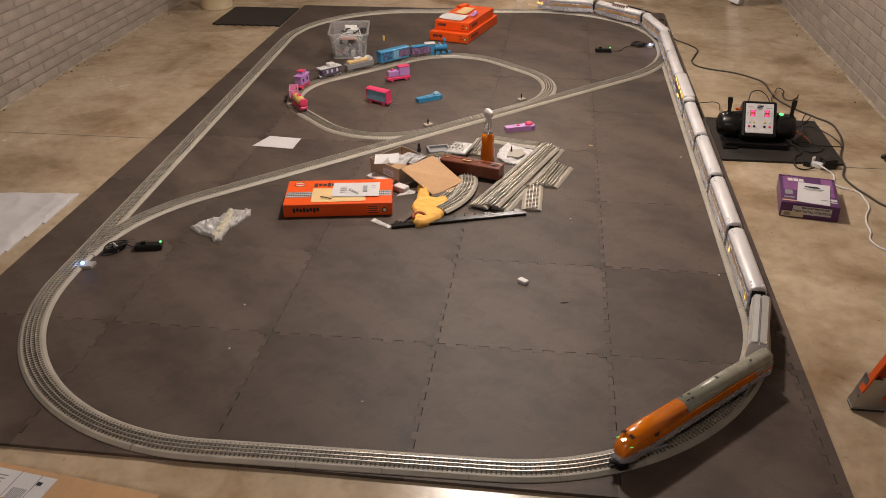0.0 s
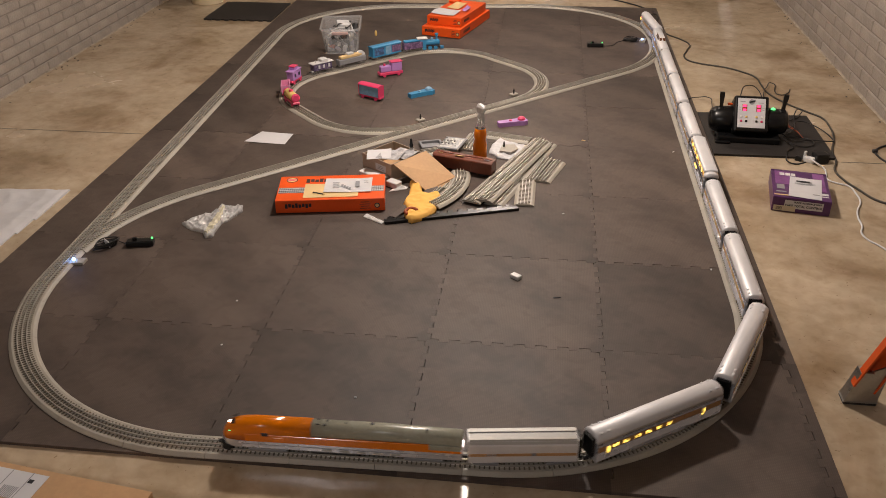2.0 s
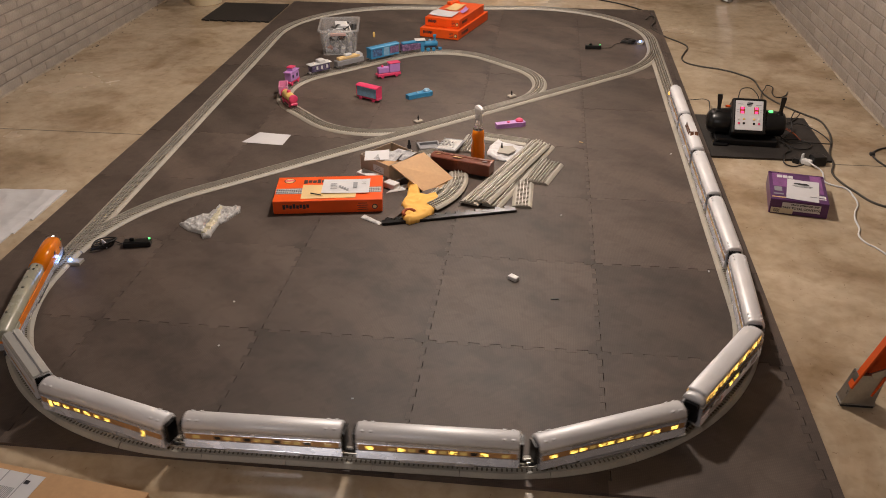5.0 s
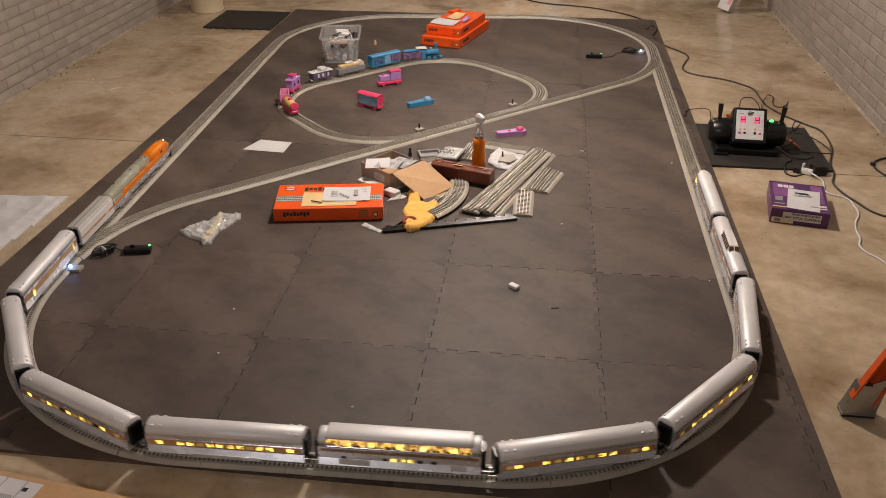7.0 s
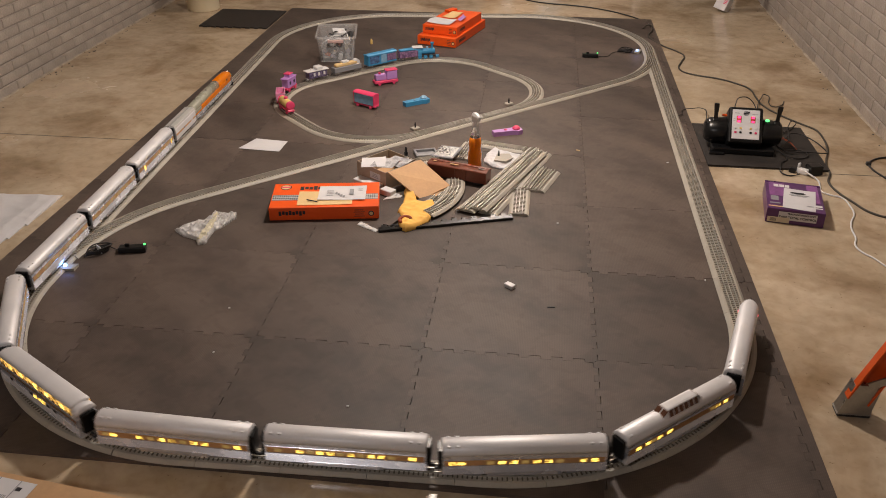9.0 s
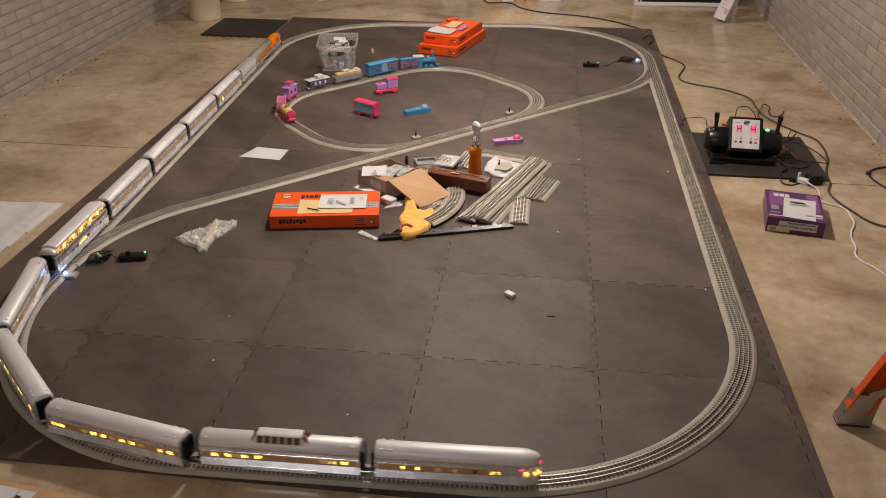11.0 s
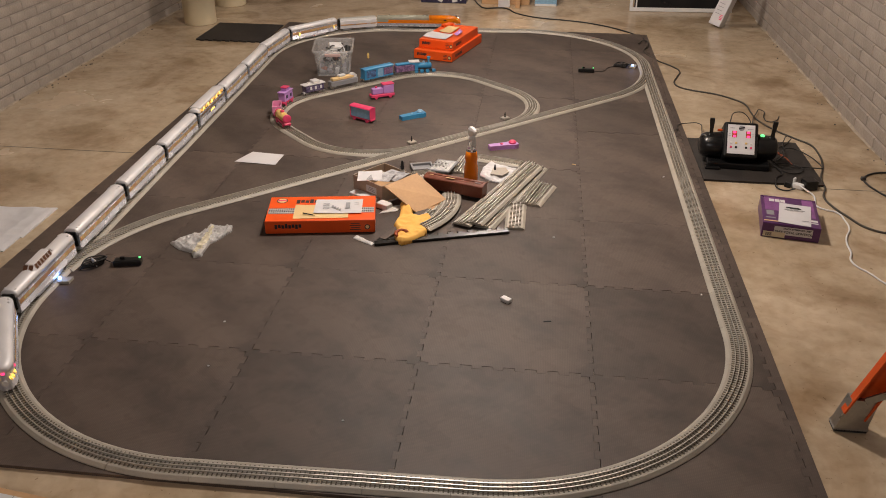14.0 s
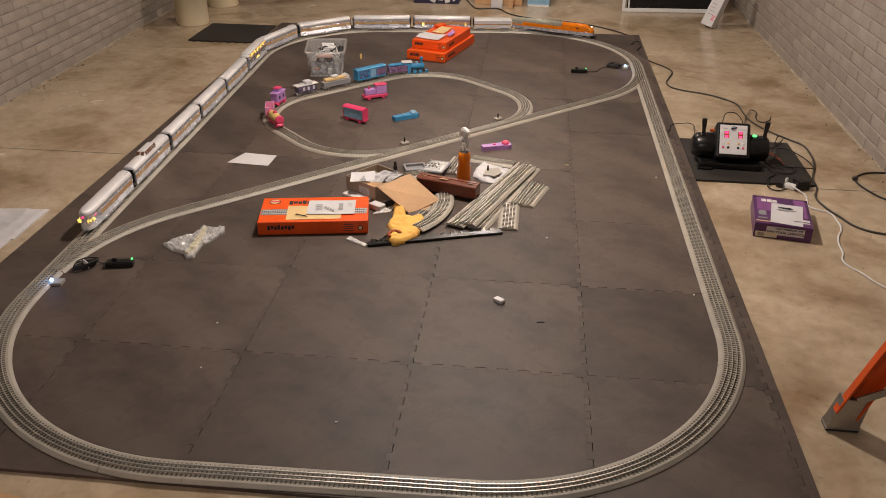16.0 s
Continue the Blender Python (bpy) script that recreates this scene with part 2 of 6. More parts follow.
def cyl(r, h, at=(0, 0, 0), n=16, bm=None, axis="z", r2=None, bev=0.0):
    """A cylinder or cone whose base is centred on at."""
    b = bmesh.new()
    bmesh.ops.create_cone(b, cap_ends=True, segments=n, radius1=r, radius2=r if r2 is None else r2, depth=h)
    if bev:
        rim = [e for e in b.edges if abs(e.verts[0].co.z - e.verts[1].co.z) < 1e-6]
        bmesh.ops.bevel(b, geom=rim, offset=bev, segments=2, affect="EDGES", profile=0.5)
    bmesh.ops.translate(b, vec=(0, 0, h / 2), verts=b.verts)
    turn = {"z": Matrix(), "x": pose(0, 0, 0, 0, 90, 0), "y": pose(0, 0, 0, -90, 0, 0)}[axis]
    bmesh.ops.transform(b, matrix=Matrix.Translation(at) @ turn, verts=b.verts)
    return join(bm, b)


def lathe(prof, n=24, bm=None, at=(0, 0, 0)):
    """A turned body from (radius, height) pairs."""
    b = bmesh.new()
    rings = []
    for r, z in prof:
        rings.append([b.verts.new((r * math.cos(2 * math.pi * i / n), r * math.sin(2 * math.pi * i / n), z)) for i in range(n)])
    for p, q in zip(rings, rings[1:]):
        for i in range(n):
            b.faces.new((p[i], p[(i + 1) % n], q[(i + 1) % n], q[i]))
    b.faces.new(rings[0][::-1])
    b.faces.new(rings[-1])
    bmesh.ops.translate(b, vec=at, verts=b.verts)
    return join(bm, b)


def loft(sections, closed=True, bm=None, caps=True):
    """Skins equal rings of points."""
    b = bmesh.new()
    rings = [[b.verts.new(p) for p in s] for s in sections]
    n = len(rings[0])
    for p, q in zip(rings, rings[1:]):
        for i in range(n if closed else n - 1):
            b.faces.new((p[i], p[(i + 1) % n], q[(i + 1) % n], q[i]))
    if caps:
        b.faces.new(rings[0][::-1])
        b.faces.new(rings[-1])
    bmesh.ops.recalc_face_normals(b, faces=b.faces[:])
    return join(bm, b)


def prism(outline, h, at=(0, 0, 0), bm=None, bev=0.0):
    """A flat outline pulled up by h."""
    b = bmesh.new()
    f = b.faces.new([b.verts.new((x, y, 0)) for x, y in outline])
    r = bmesh.ops.extrude_face_region(b, geom=[f])
    bmesh.ops.translate(b, vec=(0, 0, h), verts=[v for v in r["geom"] if isinstance(v, bmesh.types.BMVert)])
    bmesh.ops.recalc_face_normals(b, faces=b.faces[:])
    bmesh.ops.translate(b, vec=at, verts=b.verts)
    return join(bm, b)


def cable(name, pts, r, material, parent=None, res=6):
    """A round cord along smooth points."""
    cu = bpy.data.curves.new(name, "CURVE")
    cu.dimensions, cu.bevel_depth, cu.bevel_resolution, cu.resolution_u = "3D", r, 2, res
    sp = cu.splines.new("BEZIER")
    sp.bezier_points.add(len(pts) - 1)
    for p, co in zip(sp.bezier_points, pts):
        p.co = co
        p.handle_left_type = p.handle_right_type = "AUTO"
    cu.materials.append(material)
    ob = new(name, cu)
    if parent:
        ob.parent = parent
    return ob


# ---- plan of the track ----
T = 0.61
FLOOR = -0.012


def fillet(vs, R):
    """A closed polygon with its corners rounded, as dense points."""
    n, out = len(vs), []
    for i in range(n):
        p, c, q = (np.array(vs[j % n], float) for j in (i - 1, i, i + 1))
        a, b = (p - c) / np.linalg.norm(p - c), (q - c) / np.linalg.norm(q - c)
        half = math.acos(float(a @ b)) / 2
        d = R / math.tan(half)
        m = (a + b) / np.linalg.norm(a + b)
        o = c + m * R / math.sin(half)
        s, e = c + a * d - o, c + b * d - o
        a0, a1 = math.atan2(s[1], s[0]), math.atan2(e[1], e[0])
        da = (a1 - a0 + math.pi) % (2 * math.pi) - math.pi
        k = max(2, int(abs(da) / radians(2.5)))
        out += [tuple(o + R * np.array((math.cos(a0 + da * j / k), math.sin(a0 + da * j / k)))) for j in range(k + 1)]
    return out


class Line:
    """A path with its length measured along it."""

    def __init__(self, pts, closed):
        self.p = np.array(pts + [pts[0]] if closed else pts)
        self.s = np.r_[0, np.cumsum(np.linalg.norm(np.diff(self.p, axis=0), axis=1))]
        self.length, self.closed = float(self.s[-1]), closed

    def at(self, s):
        if self.closed:
            s %= self.length
        i = int(np.clip(np.searchsorted(self.s, s) - 1, 0, len(self.s) - 2))
        d = self.p[i + 1] - self.p[i]
        n = np.linalg.norm(d)
        return self.p[i] + d * ((s - self.s[i]) / n), d / n


LOOP = Line(fillet([(0.54, 4.924), (0.54, -0.575), (-2.143, -0.638), (-2.31, 4.64)], 0.914), True)
DIAG_H = math.atan(0.942)


def diagonal():
    """The cross line with its two curved ends."""
    R, out = 0.914, []
    ca, cb = (-1.258, 0.411), (-0.374, 3.777)
    for i in range(17):
        a = math.pi - (math.pi / 2 - DIAG_H) * i / 16
        out.append((ca[0] + R * math.cos(a), ca[1] + R * math.sin(a)))
    for i in range(17):
        a = DIAG_H - math.pi / 2 + (math.pi / 2 - DIAG_H) * i / 16
        out.append((cb[0] + R * math.cos(a), cb[1] + R * math.sin(a)))
    return out


DIAG = Line(diagonal(), False)
INNER = Line(fillet([(-0.048, 2.838), (-1.224, 1.730), (-2.022, 2.562), (-0.952, 3.664)], 0.457), True)
RAIL_TOP = 0.019


def sweep(line, s0, s1, prof, z=0.0, step=0.03, caps=True):
    """A profile of (across, up) points carried along part of a path."""
    k = max(2, int((s1 - s0) / step) + 1)
    secs = []
    for i in range(k + 1):
        p, d = line.at(s0 + (s1 - s0) * i / k)
        n = (-d[1], d[0])
        secs.append([(p[0] + n[0] * a, p[1] + n[1] * a, z + h) for a, h in prof])
    return loft(secs, True, caps=caps)


BED = [(-0.0475, 0.0005), (-0.047, 0.003), (-0.0365, 0.0108), (-0.035, 0.0112), (0.035, 0.0112), (0.0365, 0.0108), (0.047, 0.003), (0.0475, 0.0005)]


def rail_prof(c):
    return [(c - 0.0024, 0.011), (c - 0.0012, 0.013), (c - 0.0016, 0.0165), (c - 0.0013, RAIL_TOP), (c + 0.0013, RAIL_TOP), (c + 0.0016, 0.0165), (c + 0.0012, 0.013), (c + 0.0024, 0.011)]


def ties(line, s0, s1, z=0.0, pitch=0.0135):
    vs, fs = [], []
    k = int((s1 - s0) / pitch)
    for i in range(k):
        p, d = line.at(s0 + (i + 0.5) * (s1 - s0) / k)
        n = (-d[1], d[0])
        b = len(vs)
        for h, w in ((0.0106, 0.0024), (0.0134, 0.0019)):
            for a, c in ((-0.0275, -w), (0.0275, -w), (0.0275, w), (-0.0275, w)):
                vs.append((p[0] + n[0] * a + d[0] * c, p[1] + n[1] * a + d[1] * c, z + h))
        fs += [(b + 4, b + 5, b + 6, b + 7), (b, b + 1, b + 5, b + 4), (b + 1, b + 2, b + 6, b + 5), (b + 2, b + 3, b + 7, b + 6), (b + 3, b, b + 4, b + 7)]
    me = bpy.data.meshes.new("ties")
    me.from_pydata(vs, [], fs)
    me.materials.append(M["tie"])
    return me


def track_section(line, s0, s1, z, label, group, category="track"):
    th = thing("track_section", Matrix(), label, category, group)
    part("roadbed", sweep(line, s0 + 0.0006, s1 - 0.0006, BED, z), M["roadbed"], th)
    for c in (-0.0159, 0, 0.0159):
        part("rail", sweep(line, s0, s1 - 0.0004, rail_prof(c), z), M["rail"], th, "steel rail")
    ob = piece("tie_strip", ties(line, s0, s1, z), th)
    ob["kind"] = "stuff"
    return th


def lay(line, a, b, z, label, group, size=0.254):
    k = max(1, round((b - a) / size))
    for i in range(k):
        track_section(line, a + (b - a) * i / k, a + (b - a) * (i + 1) / k, z, label, group)


lay(LOOP, 0, LOOP.length, 0, "grey plastic roadbed track section with three rails on the foam mat", "outer oval of track")
lay(DIAG, 0.05, DIAG.length - 0.05, -0.0004, "grey plastic roadbed track section crossing the oval diagonally", "diagonal of track")
lay(INNER, 0.0, INNER.length, -0.0008, "grey plastic roadbed track section of the small loop", "small loop of track")


# ---- floor, mat, walls, ceiling ----


def slab(name, x0, x1, y0, y1, z0, z1, material):
    return tagged(part(name, box(x1 - x0, y1 - y0, z1 - z0, ((x0 + x1) / 2, (y0 + y1) / 2, z0)), material), kind="structure")


WX0, WX1, WY0, WY1 = -3.605, 1.70, -4.5, 6.9
tagged(slab("floor", WX0 - 0.6, WX1 + 0.6, WY0 - 0.3, WY1 + 0.3, FLOOR - 0.15, FLOOR, M["concrete"]), "tan concrete basement floor with stains and saw cuts", "floor")
slab("ceiling", WX0 - 0.6, WX1 + 0.6, WY0 - 0.3, WY1 + 0.3, CEIL, CEIL + 0.1, M["ceiling"])
WALL_W = slab("wall_west", WX0 - 0.2, WX0, WY0, WY1, FLOOR, CEIL, M["mortar"])
WALL_E = slab("wall_east", WX1, WX1 + 0.2, WY0, WY1, FLOOR, CEIL, M["mortar"])
slab("wall_north", WX0, WX1, WY1, WY1 + 0.2, FLOOR, CEIL, M["wall"])
slab("wall_south", WX0, WX1, WY0 - 0.2, WY0, FLOOR, CEIL, M["wall"])

# saw cut across the floor
for x0, x1 in ((WX0, -2.46), (1.262, WX1)):
    tagged(part("floor_joint", box(x1 - x0, 0.004, 0.0006, ((x0 + x1) / 2, 1.785, FLOOR + 0.0002)), M["dark"]), kind="structure")


# ---- foam mat ----
def tile_outline(e, w, n, s, teeth=8, a=0.0085, g=0.0011):
    """A jigsaw tile about its corner; e, w, n, s: whether that side has teeth."""
    p = T / teeth
    tab, dip, hole = [(g, a - g)], [], -a - g
    snug = -a + 0.6 * g
    for k in range(teeth):
        m, q = k * p + p / 2, (k + 1) * p
        tab += [(m + 0.2 * g, a - g), (m + 0.2 * g, snug)]
        dip += [(m + g, hole), (m + g, a - g), (q - g, a - g)]
        if k < teeth - 1:
            tab += [(q - 0.6 * g, snug), (q - 0.6 * g, a - g)]
            dip += [(q - g, hole)]
    o = [(-hole if w else 0, -hole if s else 0)]
    o += [(u, -v) for u, v in dip] if s else []
    o += [(T - g if e else T, g if s else 0)]
    o += [(T + v, u) for u, v in tab] if e else []
    o += [(T + hole if e else T, T + hole if n else T)]
    o += [(u, T + v) for u, v in tab[::-1]] if n else []
    o += [(g if w else 0, T - g if n else T)]
    o += [(-v, u) for u, v in dip[::-1]] if w else []
    return o


def tidy(o):
    """An outline without doubled corners."""
    return [q for k, q in enumerate(o) if math.dist(q, o[k - 1]) > 1e-5]


def mat_tiles():
    seen = {}
    th = thing("play_mat", Matrix(), "dark grey foam mat of interlocking square tiles on the floor", "mat")
    for i in range(-4, 1):
        for j in range(-1, 8):
            key = (True, i > -4, j < 7, j > -1)
            if key not in seen:
                bm = prism(tile_outline(*key), -FLOOR)
                if not key[3]:
                    box(T, 0.05, -FLOOR, (T / 2, -0.025, 0), bm=bm)
                ob = part("tile", bm, M["mat"], th)
                seen[key] = ob.data
            else:
                ob = piece("tile", seen[key], th)
            ob.matrix_basis = pose(i * T, j * T, FLOOR + random.uniform(-0.0012, 0.0))
    strip = None
    for j in range(-1, 8):
        if strip is None:
            o = [(0.0405 if x > T / 2 else x, min(max(y, 0.0006), T - 0.0006)) for x, y in tile_outline(False, True, False, False)]
            ob = part("edge_strip", prism(tidy(o), -FLOOR - 0.0004), M["mat"], th)
            strip = ob.data
        else:
            ob = piece("edge_strip", strip, th)
        ob.matrix_basis = pose(T, j * T, FLOOR + random.uniform(-0.001, 0.0))
    return th


mat_tiles()


def single_tile(x, y, size, label, toothed=True):
    th = thing("mat_tile", pose(x, y, FLOOR), label, "mat")
    o = []
    k = 8
    for q in range(k if toothed else 0):
        o += [(q * size / k, 0), (q * size / k + size / k / 2, 0), (q * size / k + size / k / 2, -0.014), ((q + 1) * size / k, -0.014)]
    o += [(size, size), (0, size)] if toothed else [(0, 0), (size, 0), (size, size), (0, size)]
    part("tile", prism(o, -FLOOR - 0.0005), M["mat_black"], th)


single_tile(0.653, 1.805, 0.615, "dark foam mat tile under the black transformer", False)
single_tile(-3.03, 4.205, 0.57, "dark foam mat tile with a toothed edge beside the big mat")


# ---- brick faces of the two long walls ----
def brick_mesh(BH, BL):
    b, d = 0.006, 0.0105
    l, h = BL - 0.003, BH - 0.007
    vs = [(0, y * l / 2, z * h / 2) for y, z in ((-1, -1), (1, -1), (1, 1), (-1, 1))]
    vs += [(d, y * (l / 2 - b), z * (h / 2 - b)) for y, z in ((-1, -1), (1, -1), (1, 1), (-1, 1))]
    fs = [(4, 5, 6, 7), (0, 1, 5, 4), (1, 2, 6, 5), (2, 3, 7, 6), (3, 0, 4, 7)]
    me = bpy.data.meshes.new("brick")
    me.from_pydata(vs, [], fs)
    me.materials.append(M["wall"])
    return me


def brick_wall(wall, x, sign, near0, near1, rows_near, BH=0.0655, BL=0.305):
    base = brick_mesh(BH, BL)
    vs, fs = [], []
    rows = int((CEIL - FLOOR) / BH)
    turn = pose(0, 0, 0, 0, 0, 0 if sign > 0 else 180)
    for r in range(rows):
        k = 0
        y = WY0 + (BL / 2 if r % 2 else 0)
        while y + BL < WY1:
            c = (x + random.uniform(-0.0025, 0.001) * sign, y + BL / 2, FLOOR + (r + 0.5) * BH)
            if r < rows_near and near0 < y < near1:
                ob = piece("brick", base, wall, Matrix.Translation(c) @ turn @ pose(0, 0, 0, 0, random.uniform(-0.8, 0.8), random.uniform(-0.25, 0.25)))
            else:
                m = Matrix.Translation(c) @ turn
                o = len(vs)
                vs += [tuple(m @ v.co) for v in base.vertices]
                fs += [tuple(o + i for i in p.vertices) for p in base.polygons]
            y += BL
            k += 1
    me = bpy.data.meshes.new("brick_rest")
    me.from_pydata(vs, [], fs)
    me.materials.append(M["wall"])
    ob = piece("brick_rest", me, wall)
    ob["kind"] = "stuff"




# ---- shapes shared by the things ----
def text(body, size, m, material, parent, name="lettering"):
    cu = bpy.data.curves.new(name, "FONT")
    cu.body, cu.size, cu.align_x, cu.align_y, cu.extrude = body, size, "CENTER", "CENTER", 0.0002
    cu.offset = 0.0005
    cu.materials.append(material)
    ob = new(name, cu)
    ob.parent, ob.matrix_basis = parent, m
    return ob


def bars(name, rows, m, material, parent, thick=0.0006):
    """Flat print of (x, y, w, h) on a plane; each bar a part, a long row of fine ones joined."""
    if len(rows) > 12:
        bm = None
        for x, y, w, h in rows:
            bm = box(w, h, thick, (x, y, 0), bm=bm)
        ob = part(name, bm, material, parent)
        ob.matrix_basis, ob["kind"] = m, "stuff"
        return
    for x, y, w, h in rows:
        part(name, box(w, h, thick, (x, y, 0)), material, parent).matrix_basis = m


def crumple(outline, height, amp, scale, rings=9, seed=0.0, floor_gap=0.002):
    """A crumpled soft body over an outline."""
    n0 = len(outline)
    pts = []
    for i in range(n0):
        (x0, y0), (x1, y1) = outline[i], outline[(i + 1) % n0]
        for k in range(6):
            pts.append((x0 + (x1 - x0) * k / 6, y0 + (y1 - y0) * k / 6))
    cx, cy = sum(p[0] for p in pts) / len(pts), sum(p[1] for p in pts) / len(pts)
    secs = []
    for r in range(rings + 1):
        f = 1 - r / rings * 0.985
        ring = []
        for x, y in pts:
            px, py = cx + (x - cx) * f, cy + (y - cy) * f
            v = noise.noise((px * scale, py * scale, seed))
            w = noise.noise((px * scale * 2.7, py * scale * 2.7, seed + 5))
            rise = min(1, r / rings * 2.2) ** 0.6
            ring.append((px + amp * 0.5 * w * rise, py + amp * 0.5 * v * rise, floor_gap + rise * max(0.002, height * (0.55 + 0.8 * v) + amp * w)))
        secs.append(ring)
    bm = loft([[(x, y, 0) for x, y, z in secs[0]]] + secs)
    return bm


def drape(outline, h, scale, step, seed=0.0, ridge=0.6, edge=0.02):
    """A limp crumpled sheet lying over an outline, with folds."""
    def inside(x, y):
        c = False
        for (x0, y0), (x1, y1) in zip(outline, outline[1:] + outline[:1]):
            if (y0 > y) != (y1 > y) and x < (x1 - x0) * (y - y0) / (y1 - y0) + x0:
                c = not c
        return c

    def gap(x, y):
        best = 9.0
        for (x0, y0), (x1, y1) in zip(outline, outline[1:] + outline[:1]):
            dx, dy = x1 - x0, y1 - y0
            u = min(1, max(0, ((x - x0) * dx + (y - y0) * dy) / (dx * dx + dy * dy)))
            best = min(best, math.hypot(x0 + u * dx - x, y0 + u * dy - y))
        return best

    xs, ys = [q[0] for q in outline], [q[1] for q in outline]
    nx, ny = int((max(xs) - min(xs)) / step) + 2, int((max(ys) - min(ys)) / step) + 2
    bm, at = bmesh.new(), {}
    for i in range(nx):
        for j in range(ny):
            x, y = min(xs) + i * step, min(ys) + j * step
            if inside(x, y):
                r = 1 - abs(noise.noise((x * scale, y * scale, seed))) * 2.2
                f = 1 - abs(noise.noise((x * scale * 2.3, y * scale * 2.3, seed + 4))) * 2
                z = 0.0015 + h * min(1, gap(x, y) / edge) ** 0.5 * max(0.05, (1 - ridge) + ridge * (0.7 * r + 0.3 * f))
                at[i, j] = bm.verts.new((x, y, z))
    for (i, j), v in list(at.items()):
        q = [at.get(k) for k in ((i, j), (i + 1, j), (i + 1, j + 1), (i, j + 1))]
        if all(q):
            bm.faces.new(q)
    bm.verts.ensure_lookup_table()
    for v in [v for v in bm.verts if not v.link_faces]:
        bm.verts.remove(v)
    rim = [e for e in bm.edges if e.is_boundary]
    down = bmesh.ops.extrude_edge_only(bm, edges=rim)
    for v in down["geom"]:
        if isinstance(v, bmesh.types.BMVert):
            v.co.z = 0.0004
    bmesh.ops.recalc_face_normals(bm, faces=bm.faces[:])
    return bm


def sheet(name, corners, material, label, category, lift=0.0, curl=0.0, n=10):
    """A thin sheet of paper, slightly curled, as one thing."""
    a, b, c, d = (Vector(p) for p in corners)
    bm = bmesh.new()
    grid = {}
    for top in (0, 1):
        for i in range(n + 1):
            for j in range(n + 1):
                u, v = i / n, j / n
                p = a.lerp(b, u).lerp(d.lerp(c, u), v)
                w = noise.noise((p.x * 9, p.y * 9, 3.3))
                p.z += lift + curl * (0.5 * (2 * u - 1) ** 2 * (1 + w) + 0.5 * max(0, w)) + 0.0007 * top
                grid[top, i, j] = bm.verts.new(p)
    for i in range(n):
        for j in range(n):
            bm.faces.new((grid[1, i, j], grid[1, i + 1, j], grid[1, i + 1, j + 1], grid[1, i, j + 1]))
            bm.faces.new((grid[0, i, j + 1], grid[0, i + 1, j + 1], grid[0, i + 1, j], grid[0, i, j]))
    for i in range(n):
        for p, q in (((i, 0), (i + 1, 0)), ((n, i), (n, i + 1)), ((n - i, n), (n - i - 1, n)), ((0, n - i), (0, n - i - 1))):
            bm.faces.new((grid[0, p[0], p[1]], grid[0, q[0], q[1]], grid[1, q[0], q[1]], grid[1, p[0], p[1]]))
    return tagged(part(name, bm, material), label, category)


# ---- boxes of track ----
def track_box(m, sx, sy, sz, label, logos=True):
    """An orange carton: lid, tray and print; its near left corner is its origin."""
    th = thing("track_box", m, label, "box", "orange track boxes")
    part("tray", box(sx - 0.004, sy - 0.004, sz * 0.5, (sx / 2, sy / 2, 0), 0.002), M["card"], th)
    part("lid", box(sx, sy, sz - 0.002, (sx / 2, sy / 2, 0.002), 0.003, 2), M["card"], th)
    front = Matrix.Translation((0, -0.0003, 0)) @ pose(0, 0, 0, 90, 0, 0)
    word = [(sx * 0.10 + i * sx * 0.031, sz * (0.55 + 0.05 * (i % 2)), sx * 0.024, sz * (0.26 if i % 3 else 0.34)) for i in range(8)]
    bars("front_print", word, front, M["ink"], th)
    bars("front_text", [(sx * 0.82 + 0.0, sz * (0.25 + 0.16 * i), sx * (0.10 - 0.02 * (i % 2)), sz * 0.05) for i in range(4)], front, M["ink"], th)
    b = cyl(sz * 0.2, 0.0006, (sx * 0.93, sz * 0.45, 0), 20)
    ob = part("emblem", b, M["ink"], th)
    ob.matrix_basis = front
    b = cyl(sz * 0.13, 0.0006, (sx * 0.93, sz * 0.45, 0.0005), 20)
    ob = part("emblem_ring", b, M["cream"], th)
    ob.matrix_basis = front
    top = pose(0, 0, sz)
    if logos:
        word = [(sx * 0.27 + i * sx * 0.042, sy * (0.78 + 0.012 * (i % 2)), sx * 0.034, sy * (0.10 if i % 3 else 0.15)) for i in range(8)]
        bars("top_print", word, top, M["ink"], th)
        part("emblem", cyl(sy * 0.10, 0.0006, (sx * 0.115, sy * 0.83, sz), 24), M["ink"], th)
        part("emblem_ring", cyl(sy * 0.085, 0.0006, (sx * 0.115, sy * 0.83, sz + 0.0005), 24), M["cream"], th)
        part("emblem_bar", box(sy * 0.16, sy * 0.05, 0.0006, (sx * 0.115, sy * 0.83, sz + 0.001)), M["pink"], th)
        bars("track_print", [(sx * 0.5, sy * 0.40, sx * 0.98, sy * 0.22)], top, M["grey"], th)
        bars("track_print_rail", [(sx * 0.5, sy * (0.33 + 0.07 * i), sx * 0.98, sy * 0.014) for i in range(3)], pose(0, 0, sz + 0.0006), M["white"], th)
        bars("track_print_tie", [(sx * (0.02 + 0.02 * i), sy * 0.40, sx * 0.006, sy * 0.19) for i in range(48)], pose(0, 0, sz + 0.0004), M["dark"], th)
    else:
        side = pose(sx + 0.0003, 0, 0, 90, 0, 90)
        bars("side_print", [(sy * (0.12 + 0.035 * i), sz * 0.5, sy * 0.026, sz * 0.3) for i in range(6)], side, M["ink"], th)
    return th


A = math.degrees(math.atan2(0.083, 0.49))
track_box(pose(-1.432, 0.893, 0, 0, 0, A), 0.497, 0.262, 0.065, "orange card track box with papers lying on its lid")


